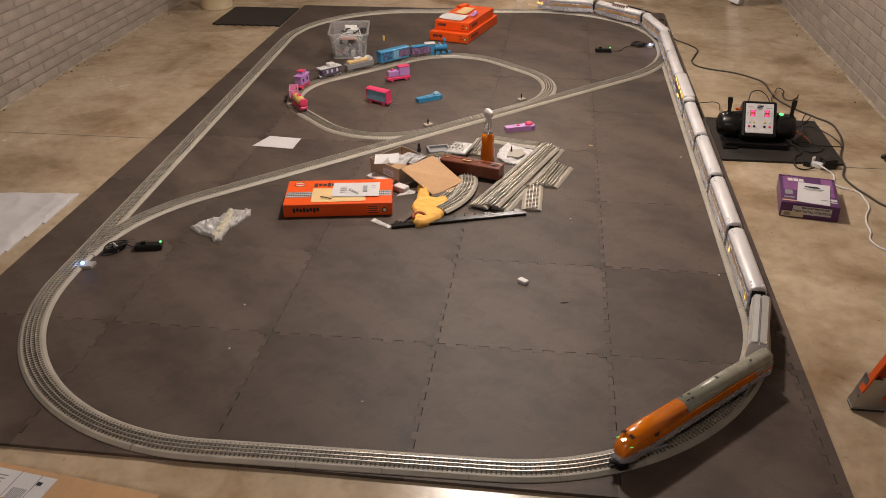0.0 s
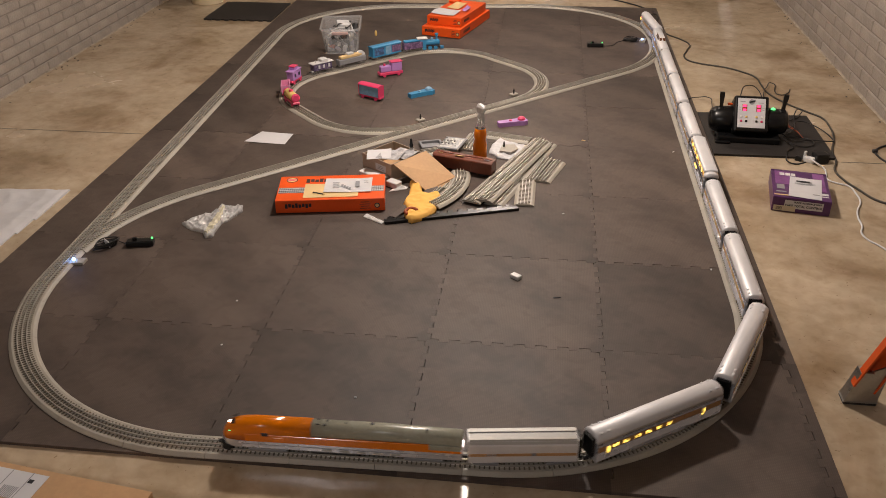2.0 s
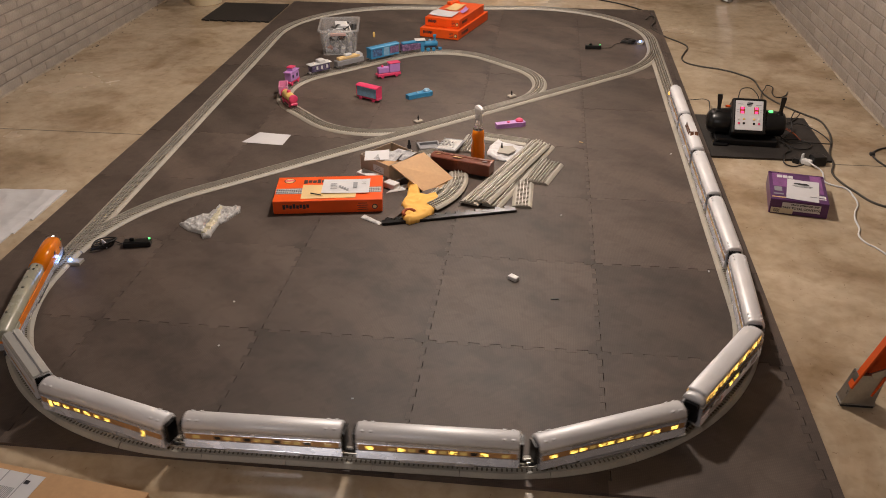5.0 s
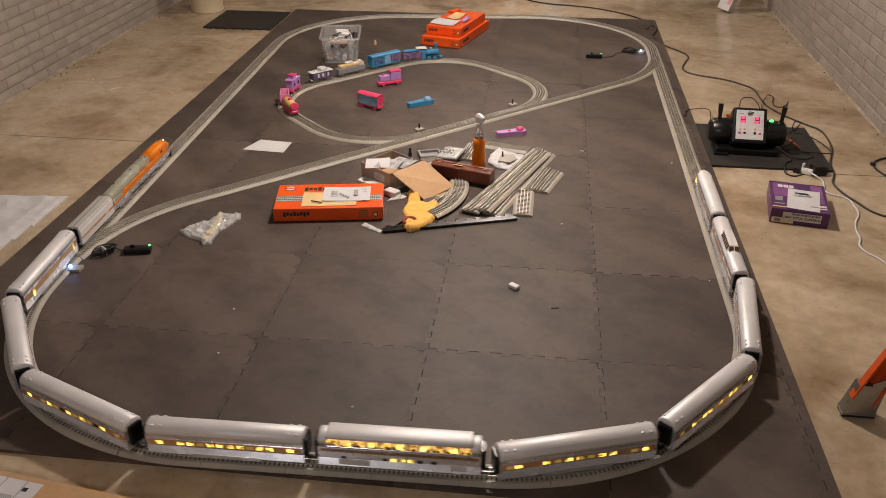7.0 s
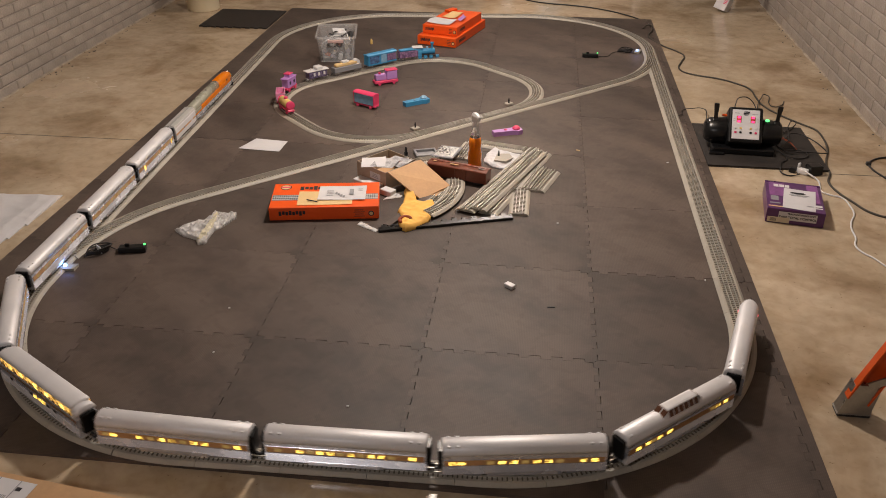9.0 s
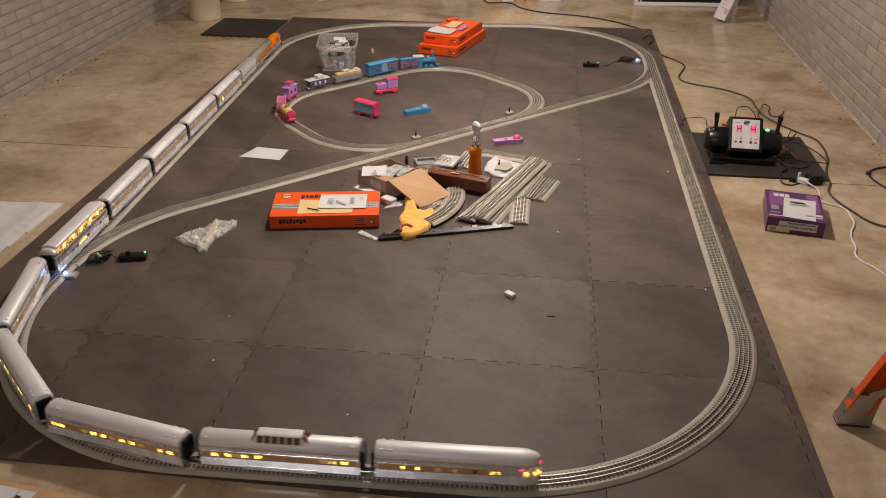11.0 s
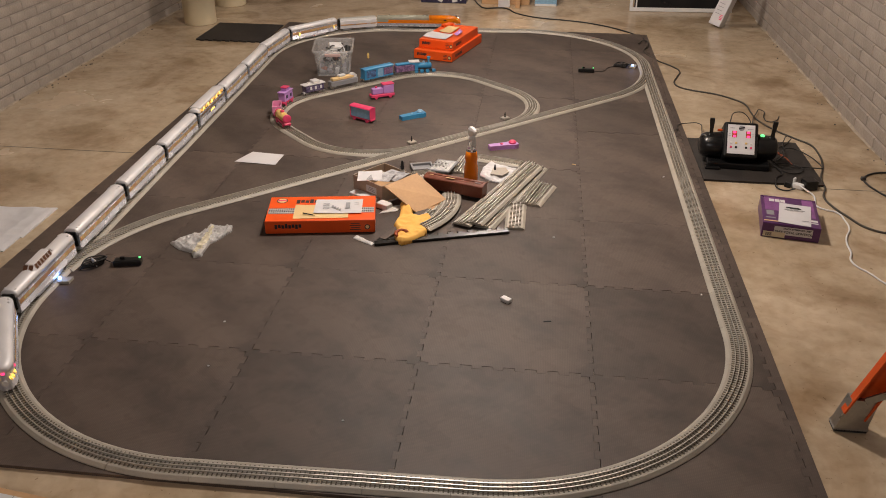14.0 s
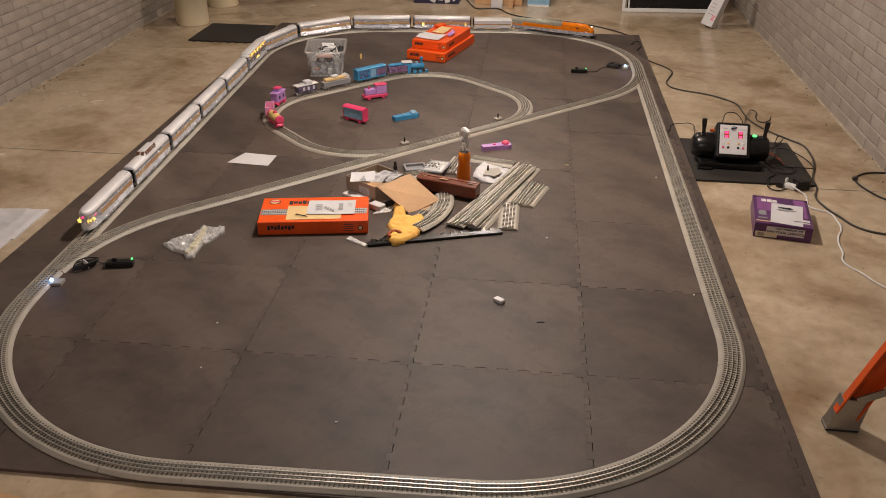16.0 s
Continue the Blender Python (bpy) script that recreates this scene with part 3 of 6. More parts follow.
def on_box(x, y, z=0.0):
    return pose(-1.432, 0.893, 0, 0, 0, A) @ Vector((x, y, z))


def lay_paper(name, x0, x1, y0, y1, z, material, label, skew=0.0, curl=0.003):
    return sheet(name, [on_box(x0, y0, z), on_box(x1, y0 - skew, z), on_box(x1 + skew, y1 - skew, z), on_box(x0 + skew, y1, z)], material, label, "paper", 0, curl)


lay_paper("instruction_booklet", 0.125, 0.375, 0.02, 0.165, 0.0655, M["cream"], "cream instruction leaflet lying on the orange box")
lay_paper("instruction_sheet", 0.215, 0.435, 0.065, 0.215, 0.069, M["paper"], "white printed instruction sheet lying on the orange box", 0.004)
LEAF = thing("pencil", pose(*on_box(0.19, 0.055, 0.0725), 0, 0, A - 25), "short dark pencil lying on the leaflet", "pencil")
part("shaft", cyl(0.0028, 0.055, (-0.025, 0, 0), 6, axis="x"), M["dark"], LEAF)
part("tip", cyl(0.0028, 0.01, (0.03, 0, 0), 6, axis="x", r2=0.0005), M["cream"], LEAF)
PR = thing("sheet_print", pose(*on_box(0, 0, 0), 0, 0, A), "faint grey diagrams printed on the white sheet", "print")
bars("diagram", [(0.27, 0.16 - 0.018 * i, 0.03, 0.004) for i in range(4)] + [(0.30 + 0.012 * i, 0.13 - 0.012 * i, 0.010, 0.02) for i in range(4)], pose(0, 0, 0.0735), M["print"], PR)
bars("diagram", [(0.37, 0.14, 0.02, 0.06), (0.41, 0.17, 0.02, 0.003), (0.41, 0.15, 0.02, 0.003)], pose(0, 0, 0.0735), M["print"], PR)

B = math.degrees(math.atan2(-0.085, 0.30))
track_box(pose(-1.187, 3.888, 0, 0, 0, B), 0.312, 0.645, 0.068, "orange card track box at the bottom of a stack", False)
track_box(pose(-1.155, 3.95, 0.068, 0, 0, B), 0.28, 0.53, 0.066, "orange card track box on top of another", False)
sheet("instruction_sheet", [(-1.13, 3.99, 0.137), (-0.95, 3.925, 0.137), (-0.90, 4.07, 0.142), (-1.08, 4.14, 0.142)], M["paper"], "white folded sheet on the stacked orange boxes", "paper", 0, 0.012)
sheet("leaflet", [(-1.03, 4.17, 0.137), (-0.93, 4.13, 0.137), (-0.88, 4.33, 0.137), (-0.97, 4.36, 0.137)], M["cream"], "cream leaflet on the stacked orange boxes", "paper", 0, 0.01)
tagged(part("orange_flap", box(0.10, 0.05, 0.018, (-0.985, 4.375, 0.136), 0.003, rot=pose(0, 0, 0, 0, 0, 55)), M["card"]), "small orange card insert on the stacked boxes", "card")
sheet("plastic_wrap", [(-0.90, 4.06, 0.138), (-0.86, 4.05, 0.138), (-0.84, 4.17, 0.142), (-0.87, 4.20, 0.15)], M["lilac"], "crumpled lilac wrapper on the stacked boxes", "wrapper", 0, 0.02)

# ---- open carton with leaflets ----
CT = pose(-0.985, 1.437, 0, 0, 0, -37.5)
ct = thing("open_carton", CT, "small open cardboard carton holding papers", "carton")
for nm, sx, sy, at in (("side_panel", 0.212, 0.004, (0, -0.105, 0.004)), ("side_panel", 0.212, 0.004, (0, 0.105, 0.004)), ("end_panel", 0.004, 0.206, (-0.104, 0, 0.004)), ("end_panel", 0.004, 0.206, (0.104, 0, 0.004))):
    part(nm, box(sx, sy, 0.086, at, 0.001), M["kraft_in"], ct)
part("bottom", box(0.212, 0.212, 0.004, (0, 0, 0)), M["kraft"], ct)
bars("label", [(0.03, 0.04, 0.075, 0.034)], pose(0, -0.1072, 0.01, 90, 0, 0), M["paper"], ct)
bars("label_print", [(0.03, 0.032 + 0.008 * i, 0.05 - 0.01 * i, 0.003) for i in range(3)], pose(0, -0.1078, 0.01, 90, 0, 0), M["print"], ct)
flap = bmesh.new()
q = [(-0.953, 1.285, 0.091), (-0.778, 1.185, 0.004), (-0.655, 1.325, 0.02), (-0.82, 1.462, 0.091)]
flap = loft([[Vector(p) for p in q], [Vector(p) + Vector((0.001, 0.001, 0.004)) for p in q]])
tagged(part("cardboard_flap", flap, M["kraft"]), "plain brown cardboard panel leaning on the open carton", "cardboard")
flap = loft([[Vector(p) for p in ((-0.80, 1.20, 0.012), (-0.745, 1.165, 0.002), (-0.625, 1.31, 0.002), (-0.675, 1.335, 0.018))], [Vector(p) for p in ((-0.80, 1.20, 0.015), (-0.745, 1.165, 0.005), (-0.625, 1.31, 0.005), (-0.675, 1.335, 0.021))]])
tagged(part("cardboard_strip", flap, M["kraft"]), "folded edge of brown cardboard on the mat", "cardboard")
for k, (x, y, r, z, mm, lb) in enumerate(((-1.045, 1.40, 8, 0.094, "paper", "white leaflet sticking out of the carton"), (-0.985, 1.395, -12, 0.096, "print_paper", "grey printed leaflet on the open carton"), (-0.93, 1.43, -30, 0.090, "print_paper", "pale grey leaflet in the open carton"))):
    m = pose(x, y, z, 2, -3, r)
    sheet("leaflet", [m @ Vector(p) for p in ((-0.06, -0.055, 0), (0.06, -0.055, 0), (0.06, 0.055, 0), (-0.06, 0.055, 0))], M[mm], lb, "paper", 0, 0.004)
dr = thing("dropper_bottle", pose(-0.895, 1.485, 0.004), "small dropper bottle with a black rubber cap", "bottle")
part("bottle", lathe([(0.013, 0), (0.0145, 0.003), (0.0145, 0.085), (0.008, 0.095), (0.008, 0.102)]), M["film"], dr, smooth=True)
part("cap", lathe([(0.010, 0.1), (0.010, 0.118), (0.0075, 0.12), (0.006, 0.14), (0.003, 0.146)]), M["black"], dr, smooth=True)
tagged(part("foam_block", box(0.16, 0.055, 0.026, (-1.06, 1.325, 0), 0.003, rot=pose(0, 0, 0, 0, 0, -32)), M["white"]), "white foam packing block beside the orange box", "packing")
tagged(part("foam_block", box(0.07, 0.045, 0.03, (-0.945, 1.235, 0), 0.003, rot=pose(0, 0, 0, 0, 0, -32)), M["white"]), "small white foam packing block beside the carton", "packing")
tagged(part("clear_sleeve", crumple([(-0.96, 1.17), (-0.88, 1.21), (-0.85, 1.29), (-0.93, 1.25)], 0.01, 0.008, 30, seed=2), M["film"]), "crumpled clear plastic sleeve beside the carton", "plastic bag")
tagged(part("clear_strip", crumple([(-1.03, 0.905), (-0.935, 0.845), (-0.925, 0.865), (-1.02, 0.935)], 0.006, 0.004, 40, seed=4), M["film"]), "clear plastic wrapper strip on the mat", "wrapper")

# ---- brown car and spray bottle ----
ang = math.degrees(math.atan2(-0.10, 0.32))
bc = thing("brown_toy_car", pose(-0.622, 1.448, 0, 0, 0, ang), "dark brown model railway box car lying beside the cartons", "toy train")
part("body", box(0.315, 0.07, 0.062, (0, 0, 0.016), 0.004, 2), M["brown"], bc)
part("roof", loft([[(x, 0.037 * math.cos(a), 0.074 + 0.012 * math.sin(a)) for a in [math.pi * i / 8 for i in range(9)]] for x in (-0.16, 0.16)]), M["brown"], bc)
for x in (-0.105, 0.105):
    part("truck", box(0.055, 0.045, 0.014, (x, 0, 0.002), 0.003), M["dark"], bc)
part("door", box(0.06, 0.003, 0.052, (0.02, -0.036, 0.02), 0.001), M["brown"], bc)
part("roof_walk", box(0.30, 0.014, 0.003, (0, 0, 0.086), 0.001), M["brown"], bc)
for x in (-0.165, 0.165):
    part("coupler", box(0.02, 0.01, 0.01, (x, 0, 0.012), 0.002), M["black"], bc)
part("paper_label", box(0.045, 0.028, 0.001, (-0.02, -0.012, 0.0862), rot=pose(0, 0, 0, -16, 0, 0)), M["cream"], bc)
part("paper_label", box(0.028, 0.02, 0.001, (0.125, -0.012, 0.0862), rot=pose(0, 0, 0, -16, 0, 0)), M["print"], bc)
part("paper_label", box(0.02, 0.016, 0.001, (-0.125, -0.01, 0.0862), rot=pose(0, 0, 0, -16, 0, 0)), M["cream"], bc)

sb = thing("spray_bottle", pose(-0.558, 1.615, 0, 0, 0, -60), "clear spray bottle half full of orange cleaner", "bottle")
part("liquid", lathe([(0.033, 0.0), (0.036, 0.005), (0.036, 0.08), (0.030, 0.11), (0.033, 0.13), (0.031, 0.15), (0.0265, 0.168)], 28), M["amber"], sb, smooth=True)
part("shell", lathe([(0.0265, 0.1685), (0.022, 0.188), (0.016, 0.208), (0.0135, 0.228)], 28), M["clear"], sb, smooth=True)
part("collar", lathe([(0.0155, 0.226), (0.0165, 0.23), (0.0165, 0.246), (0.013, 0.25)]), M["white"], sb, smooth=True)
part("spray_head", loft([[(x, w * a, z + h * b) for a, b in ((-1, 0), (1, 0), (1, 0.7), (0.6, 1), (-0.6, 1), (-1, 0.7))] for x, w, z, h in ((-0.026, 0.010, 0.262, 0.024), (-0.015, 0.0135, 0.25, 0.044), (0.012, 0.0135, 0.25, 0.046), (0.034, 0.010, 0.264, 0.028), (0.042, 0.007, 0.268, 0.018))]), M["white"], sb)
part("trigger", loft([[(x + d, y, z) for d, y in ((-0.004, -0.006), (0.004, -0.006), (0.004, 0.006), (-0.004, 0.006))] for x, z in ((0.020, 0.262), (0.030, 0.240), (0.030, 0.215), (0.036, 0.205))]), M["white"], sb)
part("dip_tube", cyl(0.0022, 0.22, (0.004, 0, 0.006), 8), M["white"], sb)

# ---- loose track and packing ----


def straight(x0, y0, x1, y1):
    return Line([(x0, y0), (x1, y1)], False)


def loose(line, z, label, m=None):
    th = track_section(line, 0, line.length, z, label, "loose track pieces")
    if m is not None:
        th.matrix_basis = m
    return th


loose(straight(-0.452, 1.075, -0.205, 1.835), 0.0, "long straight grey track piece lying in the pile")
loose(straight(-0.556, 1.072, -0.246, 1.855), 0.0115, "long straight grey track piece lying across another")
loose(straight(-0.500, 1.072, -0.232, 1.80), 0.0215, "long straight grey track piece on top of the pile", pose(0, 0, -0.0007, 0.0))
loose(straight(-0.310, 1.084, -0.309, 1.350), 0.0, "short straight grey track piece beside the long ones")
loose(straight(-0.281, 1.362, -0.204, 1.628), 0.0, "short straight grey track piece with a tab")
loose(straight(-0.238, 1.352, -0.160, 1.60), 0.0, "short straight grey track piece at the edge of the pile")
tagged(part("track_tab", box(0.04, 0.045, 0.012, (-0.185, 1.455, 0), 0.003, rot=pose(0, 0, 0, 0, 0, -17)), M["roadbed"]), "grey plastic tab of a loose track piece", "track")
loose(straight(-0.553, 1.934, -0.305, 1.868), 0.0, "short straight grey track piece behind the white paper")


def arc(cx, cy, r, a0, a1):
    return Line([(cx + r * math.cos(radians(a0 + (a1 - a0) * i / 14)), cy + r * math.sin(radians(a0 + (a1 - a0) * i / 14))) for i in range(15)], False)


loose(arc(-1.085, 1.31, 0.457, -39, 13), 0.0115, "curved grey track piece on top of the pile")
loose(arc(-1.115, 1.325, 0.457, -44, 2), 0.0, "curved grey track piece lying under another")
loose(arc(-1.145, 1.335, 0.457, -46, -14), 0.0, "short curved grey track piece by the glove")
loose(straight(-0.86, 1.64, -0.70, 1.73), 0.0, "grey track switch piece in the pile")
loose(straight(-0.64, 1.70, -0.60, 1.93), 0.0, "short grey track piece behind the brown car")
bb = thing("bagged_switch", pose(-0.715, 1.735, 0.02, 6, -4, -20), "silvery clear bag with small grey parts", "packaging")
part("tray", box(0.125, 0.13, 0.012, (0, 0, 0), 0.003), M["grey"], bb)
part("bag", crumple([(-0.05, -0.055), (0.055, -0.055), (0.05, 0.055), (-0.055, 0.05)], 0.008, 0.012, 45, seed=9, floor_gap=0.012), M["film"], bb)
for k in range(9):
    part("fitting", box(0.012, 0.008, 0.006, (-0.04 + 0.02 * (k % 4), -0.035 + 0.03 * (k // 4), 0.024), 0.001, rot=pose(0, 0, 0, 0, 0, 40 * k)), M["alu"], bb)
gt = thing("grey_frame", pose(-0.83, 1.745, 0, 0, 0, 20), "grey plastic packing frame", "packaging")
for sx, sy, at in ((0.12, 0.012, (0, -0.04, 0)), (0.12, 0.012, (0, 0.04, 0)), (0.012, 0.07, (-0.054, 0, 0)), (0.012, 0.07, (0.054, 0, 0))):
    part("bar", box(sx, sy, 0.02, at, 0.002), M["grey"], gt)
part("base", box(0.11, 0.08, 0.004, (0, 0, 0.001)), M["grey"], gt)

wp = thing("white_packing_sheet", pose(0, 0, 0), "torn white packing paper around a small grey base", "paper")
part("sheet", drape([(-0.52, 1.68), (-0.47, 1.62), (-0.40, 1.595), (-0.335, 1.70), (-0.325, 1.80), (-0.42, 1.83), (-0.47, 1.88), (-0.51, 1.79)], 0.022, 11, 0.006, 7.0, 0.7, 0.015), M["paper"], wp)
part("base", prism([(-0.46, 1.66), (-0.40, 1.645), (-0.365, 1.70), (-0.385, 1.755), (-0.45, 1.745)], 0.006, (0, 0, 0.022)), M["roadbed"], wp)
part("post", cyl(0.006, 0.03, (-0.44, 1.72, 0.026), 10, r2=0.003), M["black"], wp)

st = thing("mat_border_strip", pose(-0.918, 0.841, 0, 0, 0, math.degrees(math.atan2(0.2, 0.587))), "black toothed foam border strip lying beside the track pile", "mat")
o = [(0, 0.004), (0.006, 0), (0.62, 0), (0.62, 0.032)]
for k in range(12, -1, -1):
    x = 0.02 + 0.046 * k
    o += [(x + 0.022, 0.032), (x + 0.024, 0.05), (x - 0.002, 0.05), (x, 0.032)]
o += [(0, 0.032)]
part("strip", prism(o, 0.012), M["black"], st)
st2 = thing("mat_border_strip", pose(-0.93, 0.86, 0, 0, 0, 66), "dark foam border strip under the loose track", "mat")
part("strip", prism([(0.05, 0), (0.42, 0), (0.42, -0.035), (0.05, -0.035)], 0.012), M["mat"], st2)

gl = thing("yellow_glove", pose(0, 0, 0), "soft yellow work glove with a red cuff ring", "glove")

part("glove_body", drape([(-0.875, 1.27), (-0.84, 1.29), (-0.813, 1.255), (-0.794, 1.167), (-0.757, 1.152), (-0.711, 1.155), (-0.695, 1.11), (-0.708, 1.057), (-0.726, 1.045), (-0.703, 0.998), (-0.713, 0.943), (-0.754, 0.896), (-0.801, 0.858), (-0.835, 0.886), (-0.85, 0.947), (-0.842, 0.985), (-0.868, 1.043), (-0.858, 1.136), (-0.862, 1.21)], 0.034, 10, 0.004, 2.0, 0.45, 0.014), M["glove"], gl, smooth=True)
ring = []
for i in range(15):
    a = radians(20 + 215 * i / 14)
    c = Vector((-0.812 + 0.026 * math.cos(a), 0.925 + 0.032 * math.sin(a), 0.030))
    u = Vector((math.cos(a), math.sin(a), 0))
    ring.append([c + u * 0.008 * math.cos(b) + Vector((0, 0, 0.007 * math.sin(b))) for b in [2 * math.pi * j / 8 for j in range(8)]])
M["rust"] = mat("rust_red_trim", (0.35, 0.07, 0.02), 0.6)
part("cuff_ring", loft(ring), M["rust"], gl, "rust red trim", smooth=True)

# ---- small things on the mat ----
M["film_cream"] = mat("taped_film", (0.74, 0.68, 0.50), 0.25, trans=0.2, vary=0.06, scale=30, bump=0.3)
bag = thing("plastic_bag", pose(0, 0, 0), "crumpled translucent plastic bag with a taped fold", "plastic bag")
part("bag", drape([(-1.825, 0.748), (-1.76, 0.820), (-1.709, 0.89), (-1.709, 0.948), (-1.669, 0.924), (-1.605, 0.949), (-1.588, 0.893), (-1.622, 0.795), (-1.645, 0.764), (-1.64, 0.645), (-1.671, 0.631), (-1.697, 0.674), (-1.765, 0.697)], 0.020, 23, 0.004, 3.0, 0.7, 0.008), M["bag"], bag)
part("taped_fold", drape([(-1.69, 0.66), (-1.66, 0.64), (-1.648, 0.76), (-1.675, 0.92), (-1.70, 0.93), (-1.69, 0.77)], 0.024, 24, 0.004, 8.0, 0.4, 0.006), M["film_cream"], bag)
sheet("paper_sheet", [(-1.855, 1.708, 0.001), (-1.622, 1.690, 0.001), (-1.615, 1.838, 0.001), (-1.80, 1.858, 0.001)], M["paper"], "white sheet of paper lying on the mat", "paper", 0, 0.001)
tagged(part("eraser", box(0.042, 0.026, 0.016, (-0.319, 0.452, 0), 0.003, 2, rot=pose(0, 0, 0, 0, 0, -38)), M["white"]), "small white block lying on the mat", "eraser")
for x, y, l, r, mm in ((-1.37, 0.17, 0.008, 20, "paper"), (-1.33, -0.11, 0.008, 60, "paper"), (-0.80, -0.34, 0.008, 10, "paper"), (0.445, 1.80, 0.014, 40, "paper"), (-0.155, 0.325, 0.03, 12, "ink"), (-0.02, 1.91, 0.022, -25, "cream"), (-2.25, -0.26, 0.010, 30, "paper"), (0.46, 0.60, 0.012, 80, "paper"), (-0.13, 1.03, 0.01, 30, "paper")):
    tagged(part("paper_scrap", box(l, 0.006, 0.003, (x, y, 0), 0.0008, rot=pose(0, 0, 0, 0, 0, r)), M[mm]), "tiny scrap of paper on the mat", "scrap", "scraps on the mat")


def sensor(x, y, rz, wire, device, coil, right):
    """A small LED board by a switch with its cable and controller box."""
    th = thing("switch_lamp", pose(x, y, 0, 0, 0, rz), "grey switch motor housing with a bright blue-white lamp", "track lamp")
    part("housing", prism([(-0.035, -0.02), (0.04, -0.028), (0.05, 0.012), (-0.03, 0.02)], 0.012), M["roadbed"], th)
    part("lamp", lathe([(0.007, 0.012), (0.007, 0.018), (0.004, 0.022)], 12), M["blue_led"], th)
    ob = bpy.data.lights.new("switch_lamp_light", "POINT")
    ob.energy, ob.color, ob.shadow_soft_size = 0.045, (0.15, 0.35, 1.0), 0.006
    new("switch_lamp_light", ob).location = (x, y, 0.034)
    dv = thing("switch_remote", pose(*device), "black switch controller with a green lamp and a coiled cable", "remote control")
    part("case", box(0.115, 0.04, 0.026, (0, 0, 0), 0.005, 2), M["black"], dv)
    part("lever", box(0.02, 0.012, 0.012, (-0.02, 0, 0.026), 0.003), M["black"], dv)
    for px in ((-0.025, 0.05) if right else (0.05, -0.02)):
        part("lamp", lathe([(0.005, 0.026), (0.005, 0.030), (0.003, 0.032)], 10, at=(px, 0.008, 0)), M["green_led"], dv)
    cb = thing("coiled_cable", pose(*coil), "coil of thin black cable tied in a bundle", "cable")
    for k in range(5):
        pts = [(0.05 * math.cos(a) + 0.004 * k - 0.01, (0.016 + 0.003 * k) * math.sin(a), 0.006 + 0.005 * k + 0.004 * math.sin(2 * a + k)) for a in [2 * math.pi * j / 12 for j in range(13)]]
        cable("loop", pts, 0.003, M["cord"], cb)
    part("tie", box(0.006, 0.045, 0.03, (0, 0, 0.001), 0.002), M["white" if not right else "dark"], cb)
    tagged(cable("cable", wire, 0.0022, M["cord"]), "thin black cable between controller and coil", "cable")
    return th


sensor(-2.136, 0.377, 15, [(-2.03, 0.555, 0.012), (-2.00, 0.55, 0.004), (-1.985, 0.542, 0.008)], (-1.925, 0.548, 0, 0, 0, 12), (-2.06, 0.52, 0, 0, 0, 50), False)
sensor(0.452, 3.868, 80, [(0.165, 3.70, 0.006), (0.23, 3.73, 0.003), (0.27, 3.82, 0.003), (0.32, 3.85, 0.008)], (0.105, 3.70, 0, 0, 0, 2), (0.37, 3.86, 0, 0, 0, -5), True)
for x, y in ((-0.942, 2.115), (-0.43, 2.603)):
    sw = thing("switch_stand", pose(x, y, 0, 0, 0, 40), "small black switch stand on a grey base", "track lamp", "switch stands")
    part("base", box(0.05, 0.036, 0.012, (0, 0, 0), 0.003), M["roadbed"], sw)
    part("stand", lathe([(0.005, 0.012), (0.004, 0.022), (0.006, 0.025), (0.002, 0.040), (0.002, 0.043)], 10), M["black"], sw)

# ---- toy remotes and loose toy cars ----


def toy_remote(m, c1, c2, label):
    th = thing("toy_remote", m, label, "remote control", "toy remotes")
    o = [(-0.085, -0.02), (0.03, -0.024), (0.06, -0.034), (0.085, -0.024), (0.085, 0.024), (0.06, 0.034), (0.03, 0.024), (-0.085, 0.02)]
    part("case", prism(o, 0.026), M[c1], th)
    part("dial", lathe([(0.022, 0.026), (0.022, 0.034), (0.013, 0.042)], 16, at=(0.055, 0, 0)), M[c2], th)
    part("button", lathe([(0.009, 0.026), (0.009, 0.030), (0.006, 0.032)], 12, at=(-0.01, 0, 0)), M[c2], th)
    return th


toy_remote(pose(-0.415, 2.105, 0, 0, 0, 24), "lilac", "pink", "lilac toy remote with a pink dial")
toy_remote(pose(-1.0, 2.545, 0, 0, 0, 40), "blue", "paleblue", "blue toy remote control lying on the mat")


def wheels(th, xs, r, w, material, z=0.0):
    for x in xs:
        for y in (-w, w):
            part("wheel", cyl(r, 0.008, (x, y - 0.004, z + r), 14, axis="y", bev=0.001), material, th)


pb = thing("toy_box_car", pose(-1.295, 2.455, 0, 0, 0, -28), "pale blue toy box car with pink roof and ends", "toy train", "loose toy cars")
part("chassis", box(0.165, 0.045, 0.014, (0, 0, 0.012), 0.003), M["pink"], pb)
part("body", box(0.15, 0.052, 0.062, (0, 0, 0.024), 0.003), M["paleblue"], pb)
part("roof", loft([[(x, 0.03 * math.cos(a), 0.086 + 0.010 * math.sin(a)) for a in [math.pi * i / 8 for i in range(9)]] for x in (-0.08, 0.08)]), M["pink"], pb)
for x in (-0.077, 0.077):
    part("end_panel", box(0.004, 0.054, 0.064, (x, 0, 0.022), 0.001), M["pink"], pb)
wheels(pb, (-0.05, 0.05), 0.011, 0.022, M["pink"])
pc = thing("toy_switcher", pose(-1.258, 2.912, 0, 0, 0, 32), "lilac toy diesel locomotive with pink cab roof and chassis", "toy train", "loose toy cars")
part("chassis", box(0.165, 0.052, 0.02, (0, 0, 0.010), 0.004), M["pink"], pc)
part("hood", box(0.075, 0.038, 0.04, (-0.035, 0, 0.03), 0.006, 2), M["lilac"], pc)
